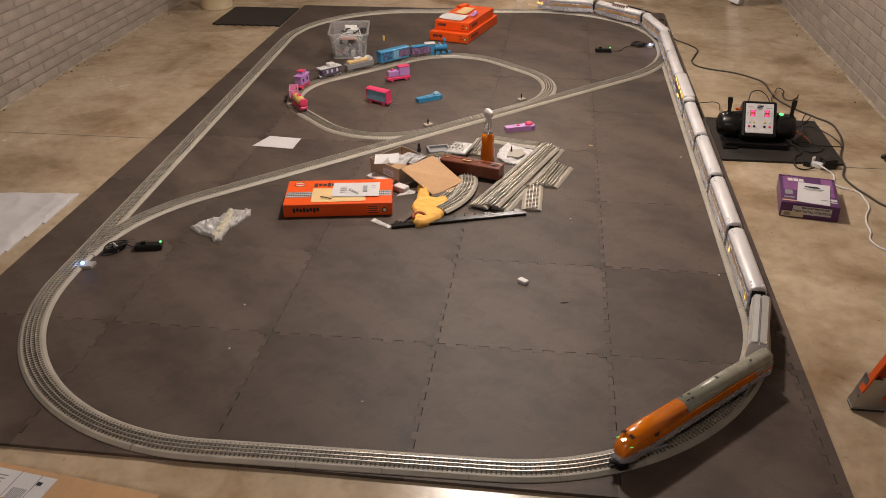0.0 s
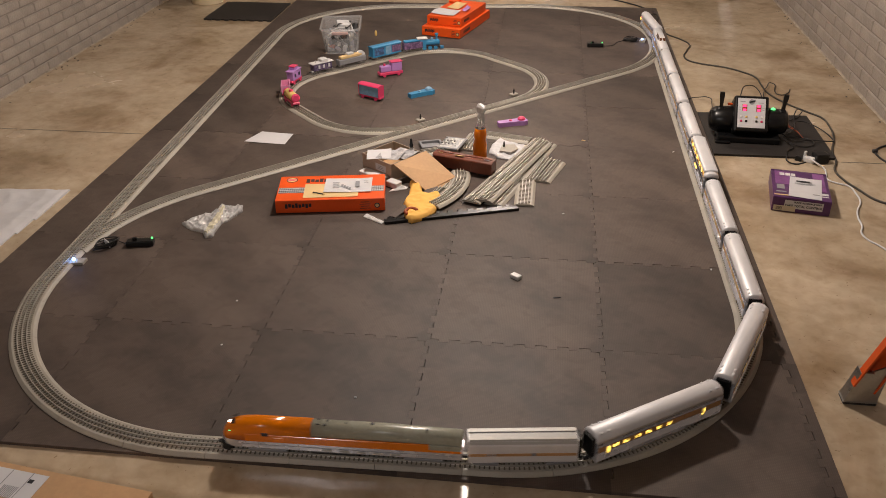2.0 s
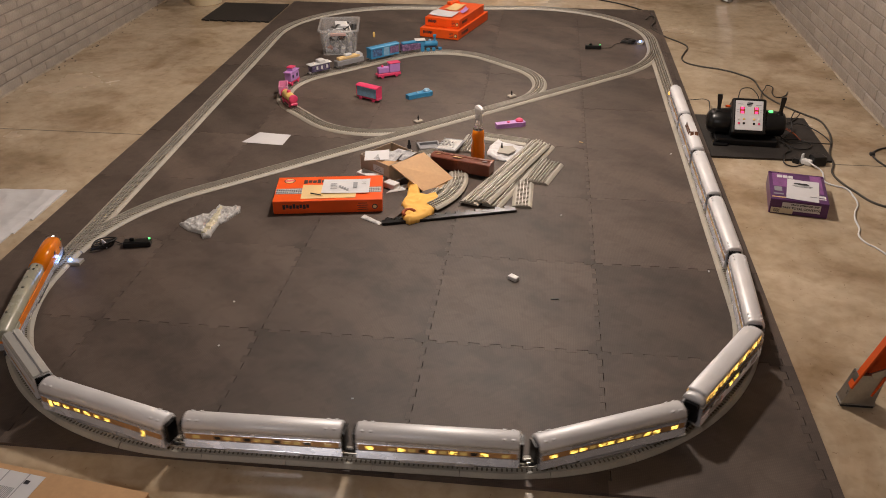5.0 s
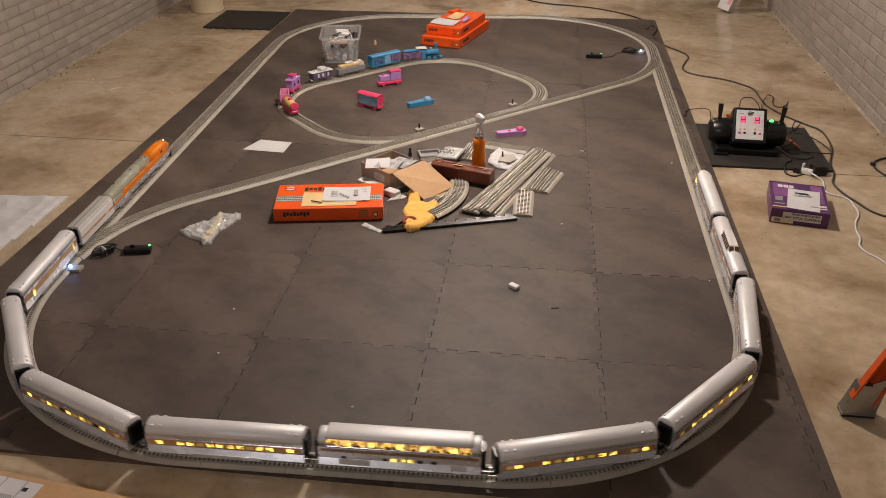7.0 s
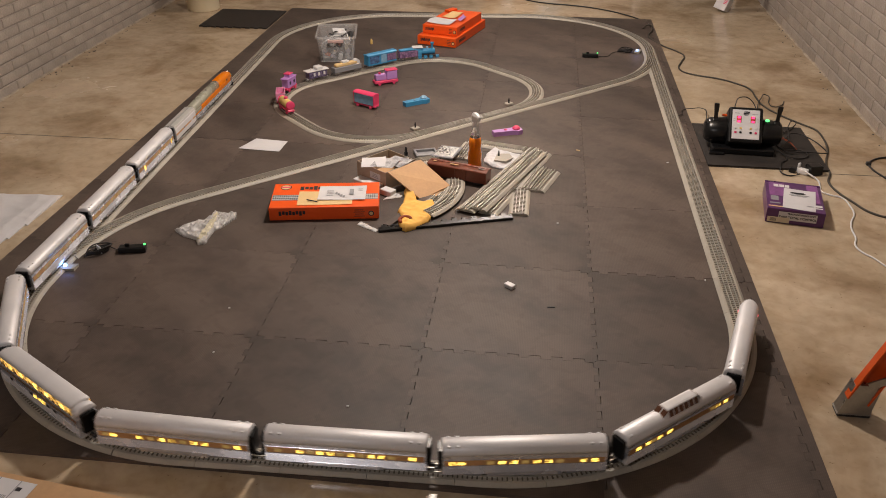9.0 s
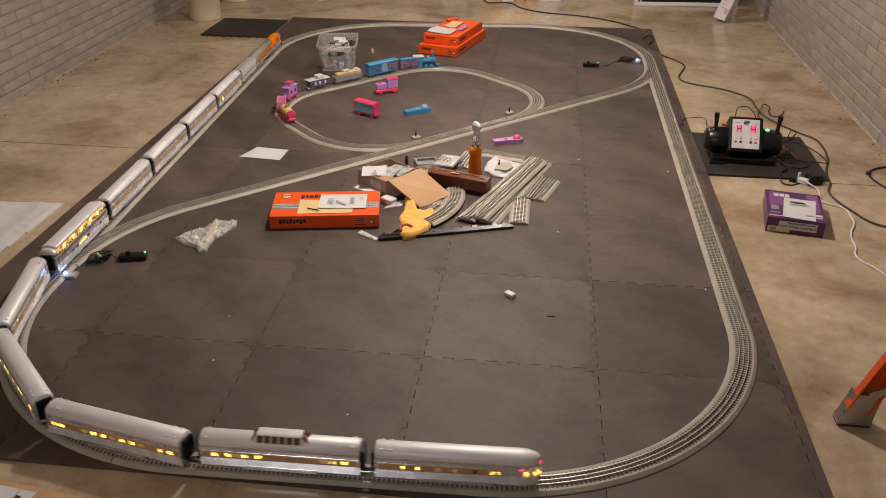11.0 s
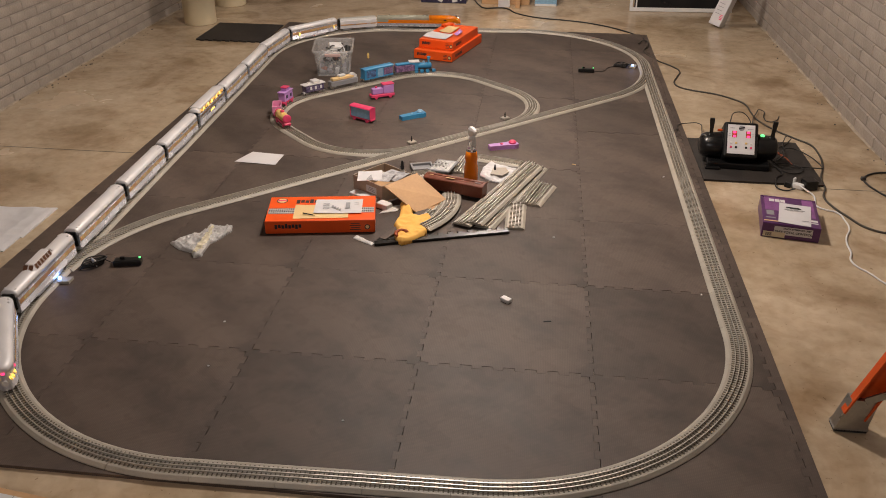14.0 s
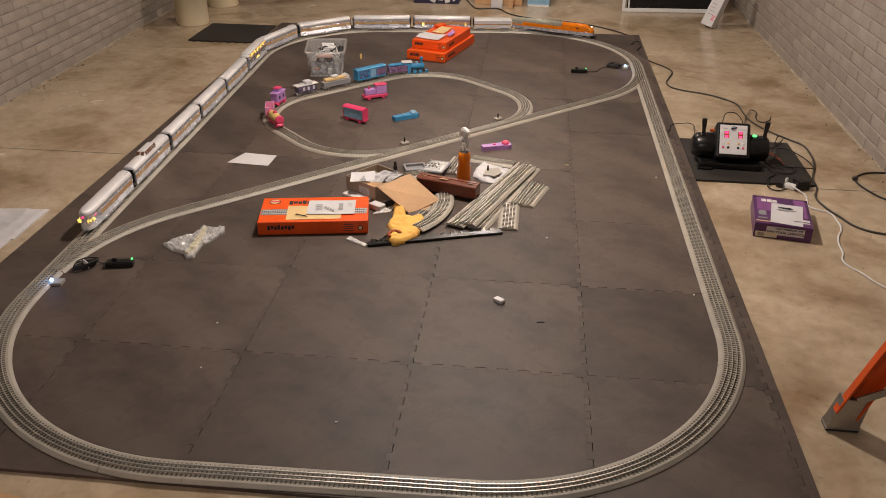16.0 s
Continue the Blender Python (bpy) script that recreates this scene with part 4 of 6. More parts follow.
part("cab", box(0.075, 0.046, 0.058, (0.04, 0, 0.03), 0.005, 2), M["lilac"], pc)
part("cab_roof", box(0.082, 0.05, 0.008, (0.04, 0, 0.088), 0.003), M["pink"], pc)
part("stack", cyl(0.008, 0.012, (-0.04, 0, 0.07), 12), M["pink"], pc)
wheels(pc, (-0.05, 0.05), 0.011, 0.024, M["pink"])


def nearest(line, x, y):
    best = min(range(int(line.length / 0.005)), key=lambda k: (line.at(k * 0.005)[0][0] - x) ** 2 + (line.at(k * 0.005)[0][1] - y) ** 2)
    return best * 0.005


def on_track(x, y, flip=False):
    p, d = INNER.at(nearest(INNER, x, y))
    return pose(p[0], p[1], RAIL_TOP - 0.001, 0, 0, math.degrees(math.atan2(d[1], d[0])) + (180 if flip else 0))


tk = thing("toy_tank_car", on_track(-1.745, 2.27, True), "yellow toy tank car with pink ends on the small loop", "toy train", "pink toy train")
part("chassis", box(0.15, 0.045, 0.014, (0, 0, 0.014), 0.003), M["pink"], tk)
part("tank", lathe([(0.020, -0.06), (0.026, -0.055), (0.026, 0.055), (0.020, 0.06)], 20), M["yellow"], tk, smooth=True).matrix_basis = pose(0, 0, 0.052, 0, 90, 0)
for x in (-0.066, 0.066):
    part("tank_end", lathe([(0.018, -0.006), (0.027, -0.004), (0.027, 0.004), (0.018, 0.006)], 20), M["pink"], tk, smooth=True).matrix_basis = pose(x, 0, 0.052, 0, 90, 0)
part("dome", cyl(0.012, 0.014, (0, 0, 0.074), 14, bev=0.003), M["pink"], tk)
wheels(tk, (-0.05, 0.05), 0.011, 0.02, M["pink"])
gd = thing("toy_gondola", on_track(-1.845, 2.45, True), "pale pink open toy wagon on the small loop", "toy train", "pink toy train")
part("chassis", box(0.13, 0.045, 0.014, (0, 0, 0.014), 0.003), M["rose"], gd)
for sx, sy, at in ((0.12, 0.004, (0, 0.025, 0.026)), (0.12, 0.004, (0, -0.025, 0.026)), (0.004, 0.046, (0.058, 0, 0.026)), (0.004, 0.046, (-0.058, 0, 0.026))):
    part("side_panel", box(sx, sy, 0.04, at, 0.001), M["rose"], gd)
part("deck", box(0.115, 0.046, 0.003, (0, 0, 0.027)), M["rose"], gd)
part("load", crumple([(-0.03, -0.015), (0.03, -0.015), (0.03, 0.015), (-0.03, 0.015)], 0.02, 0.006, 60, floor_gap=0.03), M["pink"], gd)
wheels(gd, (-0.04, 0.04), 0.011, 0.02, M["pink"])
cb = thing("toy_caboose", on_track(-1.85, 2.66, True), "lilac toy caboose with pink roof hatch on the small loop", "toy train", "pink toy train")
part("chassis", box(0.13, 0.045, 0.014, (0, 0, 0.014), 0.003), M["pink"], cb)
part("body", box(0.105, 0.048, 0.055, (0, 0, 0.026), 0.004, 2), M["lilac"], cb)
part("roof", box(0.12, 0.054, 0.007, (0, 0, 0.081), 0.003), M["lilac"], cb)
part("cupola", box(0.045, 0.04, 0.018, (0, 0, 0.088), 0.003), M["lilac"], cb)
part("cupola_roof", box(0.05, 0.044, 0.006, (0, 0, 0.106), 0.002), M["pink"], cb)
for x in (-0.025, 0.025):
    for y in (-0.0245, 0.0245):
        part("window", box(0.018, 0.002, 0.02, (x, y, 0.045), 0.0005), M["navy"], cb)
wheels(cb, (-0.04, 0.04), 0.011, 0.02, M["pink"])


def bogies(th, L):
    for x in (-L * 0.33, L * 0.33):
        b = part("truck", box(0.05, 0.03, 0.012, (x, 0, 0.008), 0.002), M["white"], th)
        for dx in (-0.015, 0.015):
            for y in (-0.018, 0.018):
                part("wheel", cyl(0.009, 0.005, (x + dx, y - 0.0025, 0.009), 12, axis="y"), M["alu"], b)
    for x in (-L / 2 - 0.006, L / 2 + 0.006):
        part("coupler", box(0.018, 0.008, 0.008, (x, 0, 0.012), 0.002), M["dark"], th)


def blue_train():
    M["print_blue"] = mat("blue_picture_print", (0.10, 0.22, 0.42), 0.4, vary=0.45, scale=60, col2=(0.05, 0.04, 0.10), bump=0)
    M["print_violet"] = mat("violet_picture_print", (0.34, 0.20, 0.34), 0.4, vary=0.45, scale=70, col2=(0.05, 0.03, 0.09), bump=0)
    M["print_caboose"] = mat("caboose_picture_print", (0.20, 0.16, 0.26), 0.4, vary=0.45, scale=90, col2=(0.02, 0.015, 0.05), bump=0)
    g = "blue toy train"
    th = thing("blue_train_caboose", on_track(-1.735, 2.90), "dark purple printed toy caboose with a white roof", "toy train", g)
    part("body", box(0.14, 0.05, 0.045, (0, 0, 0.02), 0.003), M["print_caboose"], th)
    part("roof", box(0.165, 0.058, 0.006, (0, 0, 0.065), 0.002), M["white"], th)
    part("cupola", box(0.05, 0.05, 0.02, (0.015, 0, 0.071), 0.003), M["white"], th)
    for x in (-0.03, 0.005, 0.045):
        part("window", box(0.014, 0.002, 0.022, (x, -0.026, 0.034), 0.0005), M["white"], th)
    part("stack", cyl(0.004, 0.012, (-0.04, 0, 0.071), 8), M["white"], th)
    bogies(th, 0.16)
    th = thing("blue_train_wagon", on_track(-1.56, 3.06), "grey toy wagon with a cream castle load", "toy train", g)
    part("body", box(0.215, 0.05, 0.035, (0, 0, 0.02), 0.003), M["grey"], th)
    part("load", box(0.17, 0.035, 0.02, (-0.005, 0, 0.055), 0.004), M["cream"], th)
    part("load_block", box(0.05, 0.03, 0.014, (-0.01, 0, 0.075), 0.003), M["white"], th)
    part("figurehead", loft([[(x, w, 0.055), (x, w, 0.055 + h), (x, -w, 0.055 + h), (x, -w, 0.055)] for x, w, h in ((0.05, 0.012, 0.012), (0.07, 0.016, 0.028), (0.085, 0.016, 0.03), (0.105, 0.01, 0.014))]), M["white"], th)
    bogies(th, 0.22)
    th = thing("blue_train_box_car", on_track(-1.36, 3.255), "blue toy box car with printed sides", "toy train", g)
    part("body", box(0.235, 0.056, 0.068, (0, 0, 0.02), 0.002), M["blue"], th)
    part("roof", loft([[(x, 0.032 * math.cos(a), 0.087 + 0.009 * math.sin(a)) for a in [math.pi * i / 8 for i in range(9)]] for x in (-0.122, 0.122)]), M["blue"], th)
    for y in (-0.029, 0.029):
        part("sill", box(0.238, 0.003, 0.008, (0, y, 0.02), 0.0005), M["blue"], th)
        part("door", box(0.045, 0.003, 0.056, (0.01, y, 0.026), 0.0005), M["paleblue"], th)
        part("picture_panel", box(0.078, 0.002, 0.048, (-0.066, y, 0.032), 0.0005), M["print_blue"], th)
        part("picture_panel", box(0.075, 0.002, 0.048, (0.076, y, 0.032), 0.0005), M["print_violet"], th)
    bogies(th, 0.24)
    th = thing("blue_train_tender", on_track(-1.185, 3.415), "pale blue toy tender with a white cab roof ahead", "toy train", g)
    part("body", box(0.15, 0.05, 0.045, (0, 0, 0.02), 0.003), M["print_violet"], th)
    part("coal", box(0.12, 0.04, 0.014, (-0.01, 0, 0.065), 0.005), M["blue"], th)
    bogies(th, 0.15)
    th = thing("blue_train_engine", on_track(-1.075, 3.475), "blue toy steam locomotive with a tall stack", "toy train", g)
    part("boiler", lathe([(0.018, -0.02), (0.02, -0.018), (0.02, 0.075), (0.014, 0.08)], 16), M["blue"], th, smooth=True).matrix_basis = pose(-0.01, 0, 0.05, 0, 90, 0)
    part("cab", box(0.045, 0.05, 0.055, (-0.05, 0, 0.02), 0.003), M["blue"], th)
    part("cab_roof", box(0.075, 0.06, 0.005, (-0.055, 0, 0.08), 0.002), M["white"], th)
    part("stack", lathe([(0.007, 0.066), (0.007, 0.09), (0.013, 0.105), (0.013, 0.112)], 12, at=(0.05, 0, 0)), M["blue"], th)
    part("dome", cyl(0.009, 0.016, (0.015, 0, 0.066), 12, bev=0.003), M["paleblue"], th)
    part("frame", box(0.15, 0.03, 0.014, (0, 0, 0.012), 0.002), M["dark"], th)
    part("pilot", loft([[(x, w, 0.004), (x, w, 0.02), (x, -w, 0.02), (x, -w, 0.004)] for x, w in ((0.075, 0.022), (0.1, 0.006))]), M["blue"], th)
    wheels(th, (-0.04, 0.0, 0.04), 0.014, 0.018, M["blue"])


blue_train()

# ---- clear bin ----
bn = thing("storage_bin", pose(-1.712, 3.50, 0, 0, 0, 10), "clear plastic storage bin full of cables and parts", "storage bin")


def bin_wall(w0, d0, w1, d1, h, t=0.003):
    def ring(w, d, z, c=0.02):
        return [(x, y, z) for x, y in ((-w + c, -d), (w - c, -d), (w, -d + c), (w, d - c), (w - c, d), (-w + c, d), (-w, d - c), (-w, -d + c))]
    return loft([ring(w0 - t, d0 - t, 0.004), ring(w0, d0, 0), ring(w1, d1, h), ring(w1 + 0.012, d1 + 0.012, h), ring(w1 + 0.012, d1 + 0.012, h - 0.012), ring(w1 + 0.009, d1 + 0.009, h - 0.012), ring(w1 + 0.009, d1 + 0.009, h - 0.003), ring(w1 - t, d1 - t, h - 0.003), ring(w0 - t, d0 - t, 0.0045)], caps=False)


part("tub", bin_wall(0.115, 0.155, 0.132, 0.180, 0.184), M["tub"], bn)
part("base", box(0.225, 0.31, 0.003, (0, 0, 0.001)), M["tub"], bn)
part("handle", box(0.11, 0.02, 0.022, (0, -0.190, 0.145), 0.006, 2), M["blush"], bn, "pinkish handle")
cn = thing("bin_contents", pose(-1.712, 3.50, 0.005, 0, 0, 10), "tangle of cables and parts inside the clear bin", "cables")
part("parts_heap", crumple([(-0.095, -0.13), (0.095, -0.13), (0.1, 0.13), (-0.1, 0.13)], 0.085, 0.05, 22, seed=6), M["dark"], cn)
part("white_box", box(0.09, 0.07, 0.06, (0.01, 0.03, 0.115), 0.003, rot=pose(0, 0, 0, 15, 5, 10)), M["white"], cn)
part("dark_part", box(0.07, 0.05, 0.04, (-0.04, -0.09, 0.05), 0.008, rot=pose(0, 0, 0, 20, 10, 40)), M["dark"], cn)
part("dark_part", box(0.09, 0.04, 0.05, (0.05, -0.10, 0.03), 0.008, rot=pose(0, 0, 0, 10, 30, 10)), M["dark"], cn)
part("brown_part", box(0.06, 0.04, 0.03, (-0.06, -0.11, 0.02), 0.006, rot=pose(0, 0, 0, 10, 30, 70)), M["rust"], cn)
for k in range(12):
    part("small_part", box(0.03 + 0.004 * (k % 4), 0.022, 0.018, (-0.08 + 0.05 * (k % 4), -0.12 + 0.07 * (k // 4), 0.085 + 0.012 * (k % 3)), 0.004, rot=pose(0, 0, 0, 17 * k, 31 * k, 47 * k)), M[("grey", "white", "brown", "roadbed")[k % 4]], cn)
part("dark_part", box(0.03, 0.10, 0.09, (0.085, 0.08, 0.06), 0.006, rot=pose(0, 0, 0, -20, 15, 10)), M["dark"], cn)
for k in range(7):
    a0 = k * 0.9
    pts = [((0.05 + 0.03 * math.sin(k)) * math.cos(a) + 0.03 * math.cos(a0), -0.04 + 0.07 * math.sin(a) + 0.03 * math.sin(a0 * 2), 0.125 + 0.05 * math.sin(a + a0)) for a in [a0 + 0.55 * j for j in range(9)]]
    cable("cable", pts, 0.0045, M["white" if k in (0, 3) else "cord"], cn)
for k in range(4):
    a0 = 1.3 * k
    pts = [(-0.02 + 0.085 * math.cos(a) + 0.012 * k, -0.115 + 0.03 * math.sin(2 * a + a0), 0.085 + 0.07 * math.sin(a + 0.3 * k)) for a in [0.45 * j for j in range(8)]]
    cable("white_cable", pts, 0.005, M["white"], cn)
for k in range(8):
    part("grey_part", box(0.05, 0.03, 0.026, (-0.075 + 0.05 * (k % 4), -0.125 + 0.012 * (k // 4), 0.012 + 0.034 * (k // 4)), 0.008, 2, rot=pose(0, 0, 0, 23 * k, 37 * k, 61 * k)), M[("grey", "lilac_grey", "white")[k % 3]], cn)
tagged(part("yellow_clip", lathe([(0.006, 0), (0.009, 0.004), (0.009, 0.03), (0.004, 0.04)], 10, at=(-1.53, 3.83, 0)), M["yellow"]), "small yellow plastic clip standing on the mat", "clip")

# ---- transformer ----
tf = thing("transformer", pose(0.86, 2.05, 0, 0, 0, -3), "black train transformer with red displays and two levers", "power supply")


def lobe(x, r0, r1, w):
    """A rounded barrel-shaped side of the case."""
    return loft([[(x + dx * w, 0.03 + r * math.cos(a), 0.088 + r * 0.9 * math.sin(a)) for a in [2 * math.pi * i / 24 for i in range(24)]] for dx, r in ((-1, r0 * 0.55), (-0.9, r0 * 0.8), (-0.6, r0), (0.6, r1), (0.9, r1 * 0.85), (1, r1 * 0.6))])


part("side_case", lobe(-0.128, 0.074, 0.080, 0.075), M["black"], tf, smooth=True)
part("side_case", lobe(0.128, 0.080, 0.074, 0.075), M["black"], tf, smooth=True)
part("base", box(0.32, 0.19, 0.035, (0, 0, 0), 0.008, 2), M["black"], tf)
part("foot_bar", box(0.08, 0.05, 0.012, (-0.135, -0.09, 0.0), 0.004), M["black"], tf)
PAN = pose(0.0, -0.035, 0.150, 50, 0, 0)
ob = part("panel_case", box(0.178, 0.20, 0.12, (0, 0, -0.1185), 0.012, 3), M["black"], tf)
ob.matrix_basis = PAN
fp = part("face_plate", box(0.142, 0.165, 0.003, (0, 0, 0.0015), 0.001), M["paper"], tf, "white face plate")
fp.matrix_basis = PAN
for x in (-0.036, 0.036):
    part("display", box(0.025, 0.036, 0.002, (x, 0.028, 0.004), 0.0005), M["rust"], fp)
    for y in (0.016, 0.038):
        part("digit", box(0.016, 0.012, 0.001, (x, y, 0.006)), M["red_led"], fp)
for x, y, mm in ((-0.052, -0.022, "white"), (-0.026, -0.022, "yellow"), (0.026, -0.022, "yellow"), (0.052, -0.022, "white"), (-0.052, -0.046, "pink"), (-0.026, -0.046, "black"), (0.026, -0.046, "black"), (0.052, -0.046, "pink")):
    part("button", box(0.012, 0.012, 0.004, (x, y, 0.004), 0.002), M[mm], fp)
part("emblem", lathe([(0.015, 0.004), (0.015, 0.005)], 20, at=(0, 0.062, 0)), M["grey"], fp)
part("emblem_bar", box(0.032, 0.007, 0.001, (0.002, 0.064, 0.006), rot=pose(0, 0, 0, 0, 0, 20)), M["ink"], fp)
bars("plate_print", [(-0.046, 0.062, 0.026, 0.004), (0.046, 0.058, 0.03, 0.003), (-0.06, 0.03, 0.01, 0.002), (-0.06, 0.018, 0.01, 0.002), (0.06, 0.03, 0.01, 0.002), (0.06, 0.018, 0.01, 0.002)], pose(0, 0, 0.004), M["print"], fp)
for x, sg in ((-0.150, -1), (0.168, 1)):
    lv = part("lever", loft([[(x + sg * 0.006 * z / 0.1 + a, y - 0.15 * z * 0 + 0.02, 0.15 + z) for a, y in ((-w, -0.006), (w, -0.006), (w, 0.006), (-w, 0.006))] for z, w in ((0, 0.010), (0.03, 0.009), (0.075, 0.013), (0.092, 0.012))]), M["black"], tf)
    part("lever_hub", cyl(0.022, 0.03, (x - 0.015, 0.02, 0.14), 18, axis="x", bev=0.004), M["black"], tf)
part("green_lamp", lathe([(0.012, 0.0), (0.011, 0.006), (0.005, 0.009)], 14, at=(0.118, 0.02, 0.158)), M["green_led"], tf)
part("red_switch", box(0.026, 0.014, 0.012, (-0.105, 0.03, 0.168), 0.003), M["card"], tf)

# ---- purple box ----
pa = math.degrees(math.atan2(-0.042, 0.247))
px = thing("purple_box", pose(0.816, 1.192, FLOOR, 0, 0, pa), "purple printed product box with a white manual on top", "box")
part("carton", box(0.25, 0.315, 0.072, (0.125, 0.1575, 0), 0.002), M["purple"], px)
bars("top_print", [(0.05, 0.22, 0.07, 0.15), (0.21, 0.2, 0.05, 0.2)], pose(0, 0, 0.072), M["purple_light"], px)
bars("top_word", [(0.048, 0.262, 0.022, 0.030), (0.074, 0.262, 0.022, 0.030), (0.098, 0.262, 0.020, 0.030)], pose(0, 0, 0.0727), M["white"], px)
bars("top_picture", [(0.036, 0.115, 0.034, 0.05), (0.036, 0.06, 0.045, 0.014)], pose(0, 0, 0.0727), M["grey"], px)
bars("top_stripe", [(0.06, 0.025, 0.11, 0.010), (0.165, 0.025, 0.06, 0.008)], pose(0, 0, 0.0727), M["cream"], px)
bars("top_label", [(0.215, 0.07, 0.05, 0.02), (0.215, 0.045, 0.05, 0.01)], pose(0, 0, 0.0727), M["white"], px)
fr = pose(0, -0.0004, 0, 90, 0, 0)
bars("slogan_label", [(0.135, 0.040, 0.165, 0.040)], fr, M["paper"], px)
text("TRACK INTERFACE UNIT", 0.0108, fr @ pose(0.150, 0.0515, 0.001), M["ink"], px)
text("TAKE TOTAL CONTROL", 0.0148, fr @ pose(0.136, 0.034, 0.001), M["ink"], px)
bars("price_sticker", [(0.055, 0.018, 0.095, 0.026)], pose(0, -0.0012, 0, 90, 0, 0), M["ivory"], px)
bars("barcode", [(0.02 + 0.003 * i, 0.018, 0.0014, 0.016) for i in range(9)], pose(0, -0.002, 0, 90, 0, 0), M["ink"], px)
mm = pose(0.816, 1.192, FLOOR + 0.0745, 0, 0, pa)
sheet("manual", [mm @ Vector(p) for p in ((0.065, 0.015, 0), (0.205, 0.0, 0), (0.222, 0.225, 0), (0.082, 0.235, 0))], M["paper"], "white product manual lying on the purple box", "paper", 0, 0.002)
mp = thing("manual_print", mm, "dark emblem and grey lines printed on the manual", "print")
bars("emblem", [(0.138, 0.185, 0.06, 0.010), (0.15, 0.178, 0.05, 0.006)], pose(0, 0, 0.003), M["ink"], mp)
bars("lines", [(0.145, 0.16, 0.09, 0.004), (0.145, 0.15, 0.07, 0.003), (0.185, 0.05, 0.03, 0.006)], pose(0, 0, 0.003), M["print"], mp)

# ---- cables on the right ----


def lead(pts, r, material, label):
    tagged(cable("cable", pts, r, material), label, "cable")


z0 = FLOOR + 0.005
lead([(0.555, 4.55, 0.004), (0.60, 4.60, 0.02), (0.622, 4.50, 0.01), (0.576, 4.32, 0.004), (0.661, 4.10, z0), (0.75, 3.96, z0), (0.79, 3.845, z0), (0.75, 3.68, z0), (0.716, 3.542, z0), (0.735, 3.45, z0), (0.80, 3.39, z0), (0.964, 3.312, z0), (1.06, 3.22, z0), (1.113, 3.139, z0), (1.125, 2.95, z0), (1.135, 2.817, z0), (1.21, 2.628, z0), (1.30, 2.49, z0), (1.35, 2.416, z0), (1.36, 2.28, z0), (1.336, 2.10, z0), (1.275, 1.90, z0), (1.262, 1.78, z0), (1.225, 1.66, z0), (1.24, 1.54, z0), (1.27, 1.459, z0), (1.338, 1.322, z0), (1.45, 1.27, z0), (1.60, 1.22, z0)], 0.0055, M["cord_olive"], "long dark extension cord lying on the concrete")
lead([(0.585, 2.50, 0.012), (0.607, 2.539, 0.006), (0.637, 2.64, 0.004), (0.69, 2.66, 0.006), (0.738, 2.654, 0.012), (0.745, 2.50, 0.02), (0.72, 2.35, 0.03), (0.715, 2.20, 0.07), (0.73, 2.12, 0.10)], 0.0026, M["cord"], "thin black feeder wire from track to transformer")
lead([(0.86, 2.17, 0.04), (0.85, 2.30, 0.03), (0.885, 2.44, 0.10), (0.955, 2.60, 0.11), (1.01, 2.62, 0.09), (1.04, 2.50, 0.02), (1.03, 2.30, 0.01)], 0.0028, M["cord"], "thin black wire behind the transformer")
lead([(1.02, 2.20, 0.02), (1.06, 2.55, 0.004), (1.10, 2.78, z0 + 0.01), (1.15, 2.92, z0 + 0.01), (1.19, 2.985, z0 + 0.01), (1.185, 2.86, z0), (1.20, 2.79, z0), (1.25, 2.82, z0), (1.285, 2.90, z0)], 0.003, M["cord"], "black power lead with a plug behind the transformer")
lead([(1.04, 2.06, 0.03), (1.10, 2.00, 0.01), (1.18, 2.02, 0.008), (1.30, 2.02, 0.006), (1.325, 2.06, z0), (1.27, 2.22, 0.01), (1.19, 2.27, 0.02), (1.13, 2.14, 0.02), (1.06, 2.05, 0.012)], 0.0032, M["cord"], "loop of black wire beside the transformer")
lead([(1.05, 2.10, 0.04), (1.11, 2.16, 0.02), (1.16, 2.26, 0.01), (1.20, 2.42, 0.008), (1.24, 2.47, 0.02), (1.22, 2.40, 0.006), (1.14, 2.30, 0.008)], 0.003, M["cord"], "black wire on the foam tile")
lead([(1.03, 1.98, 0.03), (1.12, 1.93, 0.006), (1.20, 1.98, 0.006), (1.16, 2.06, 0.006), (1.07, 2.05, 0.01)], 0.003, M["cord"], "small loop of black wire on the foam tile")
lead([(1.05, 1.99, 0.02), (1.075, 1.91, 0.006), (1.04, 1.87, 0.005), (1.02, 1.80, 0.004), (1.012, 1.745, z0 + 0.006), (1.05, 1.725, z0), (1.10, 1.73, z0 + 0.01)], 0.0036, M["cord"], "black power lead going to the plug")
for k in range(3):
    lead([(1.05, 2.08 + 0.01 * k, 0.05), (1.09, 2.16 + 0.02 * k, 0.03), (1.14, 2.13 + 0.02 * k, 0.012), (1.16, 2.05, 0.008)], 0.0012, M["rust"], "thin reddish wire at the side of the transformer")
lead([(1.122, 1.752, 0.012), (1.15, 1.715, 0.005), (1.176, 1.692, z0), (1.168, 1.61, z0), (1.16, 1.547, z0), (1.195, 1.51, z0), (1.236, 1.488, z0), (1.25, 1.40, z0), (1.244, 1.311, z0), (1.205, 1.22, z0), (1.187, 1.152, z0), (1.178, 1.06, z0), (1.157, 0.994, z0), (1.17, 0.93, z0), (1.197, 0.893, z0), (1.24, 0.80, z0), (1.33, 0.70, z0), (1.5, 0.62, z0)], 0.0042, M["white"], "white extension cord lying on the concrete")
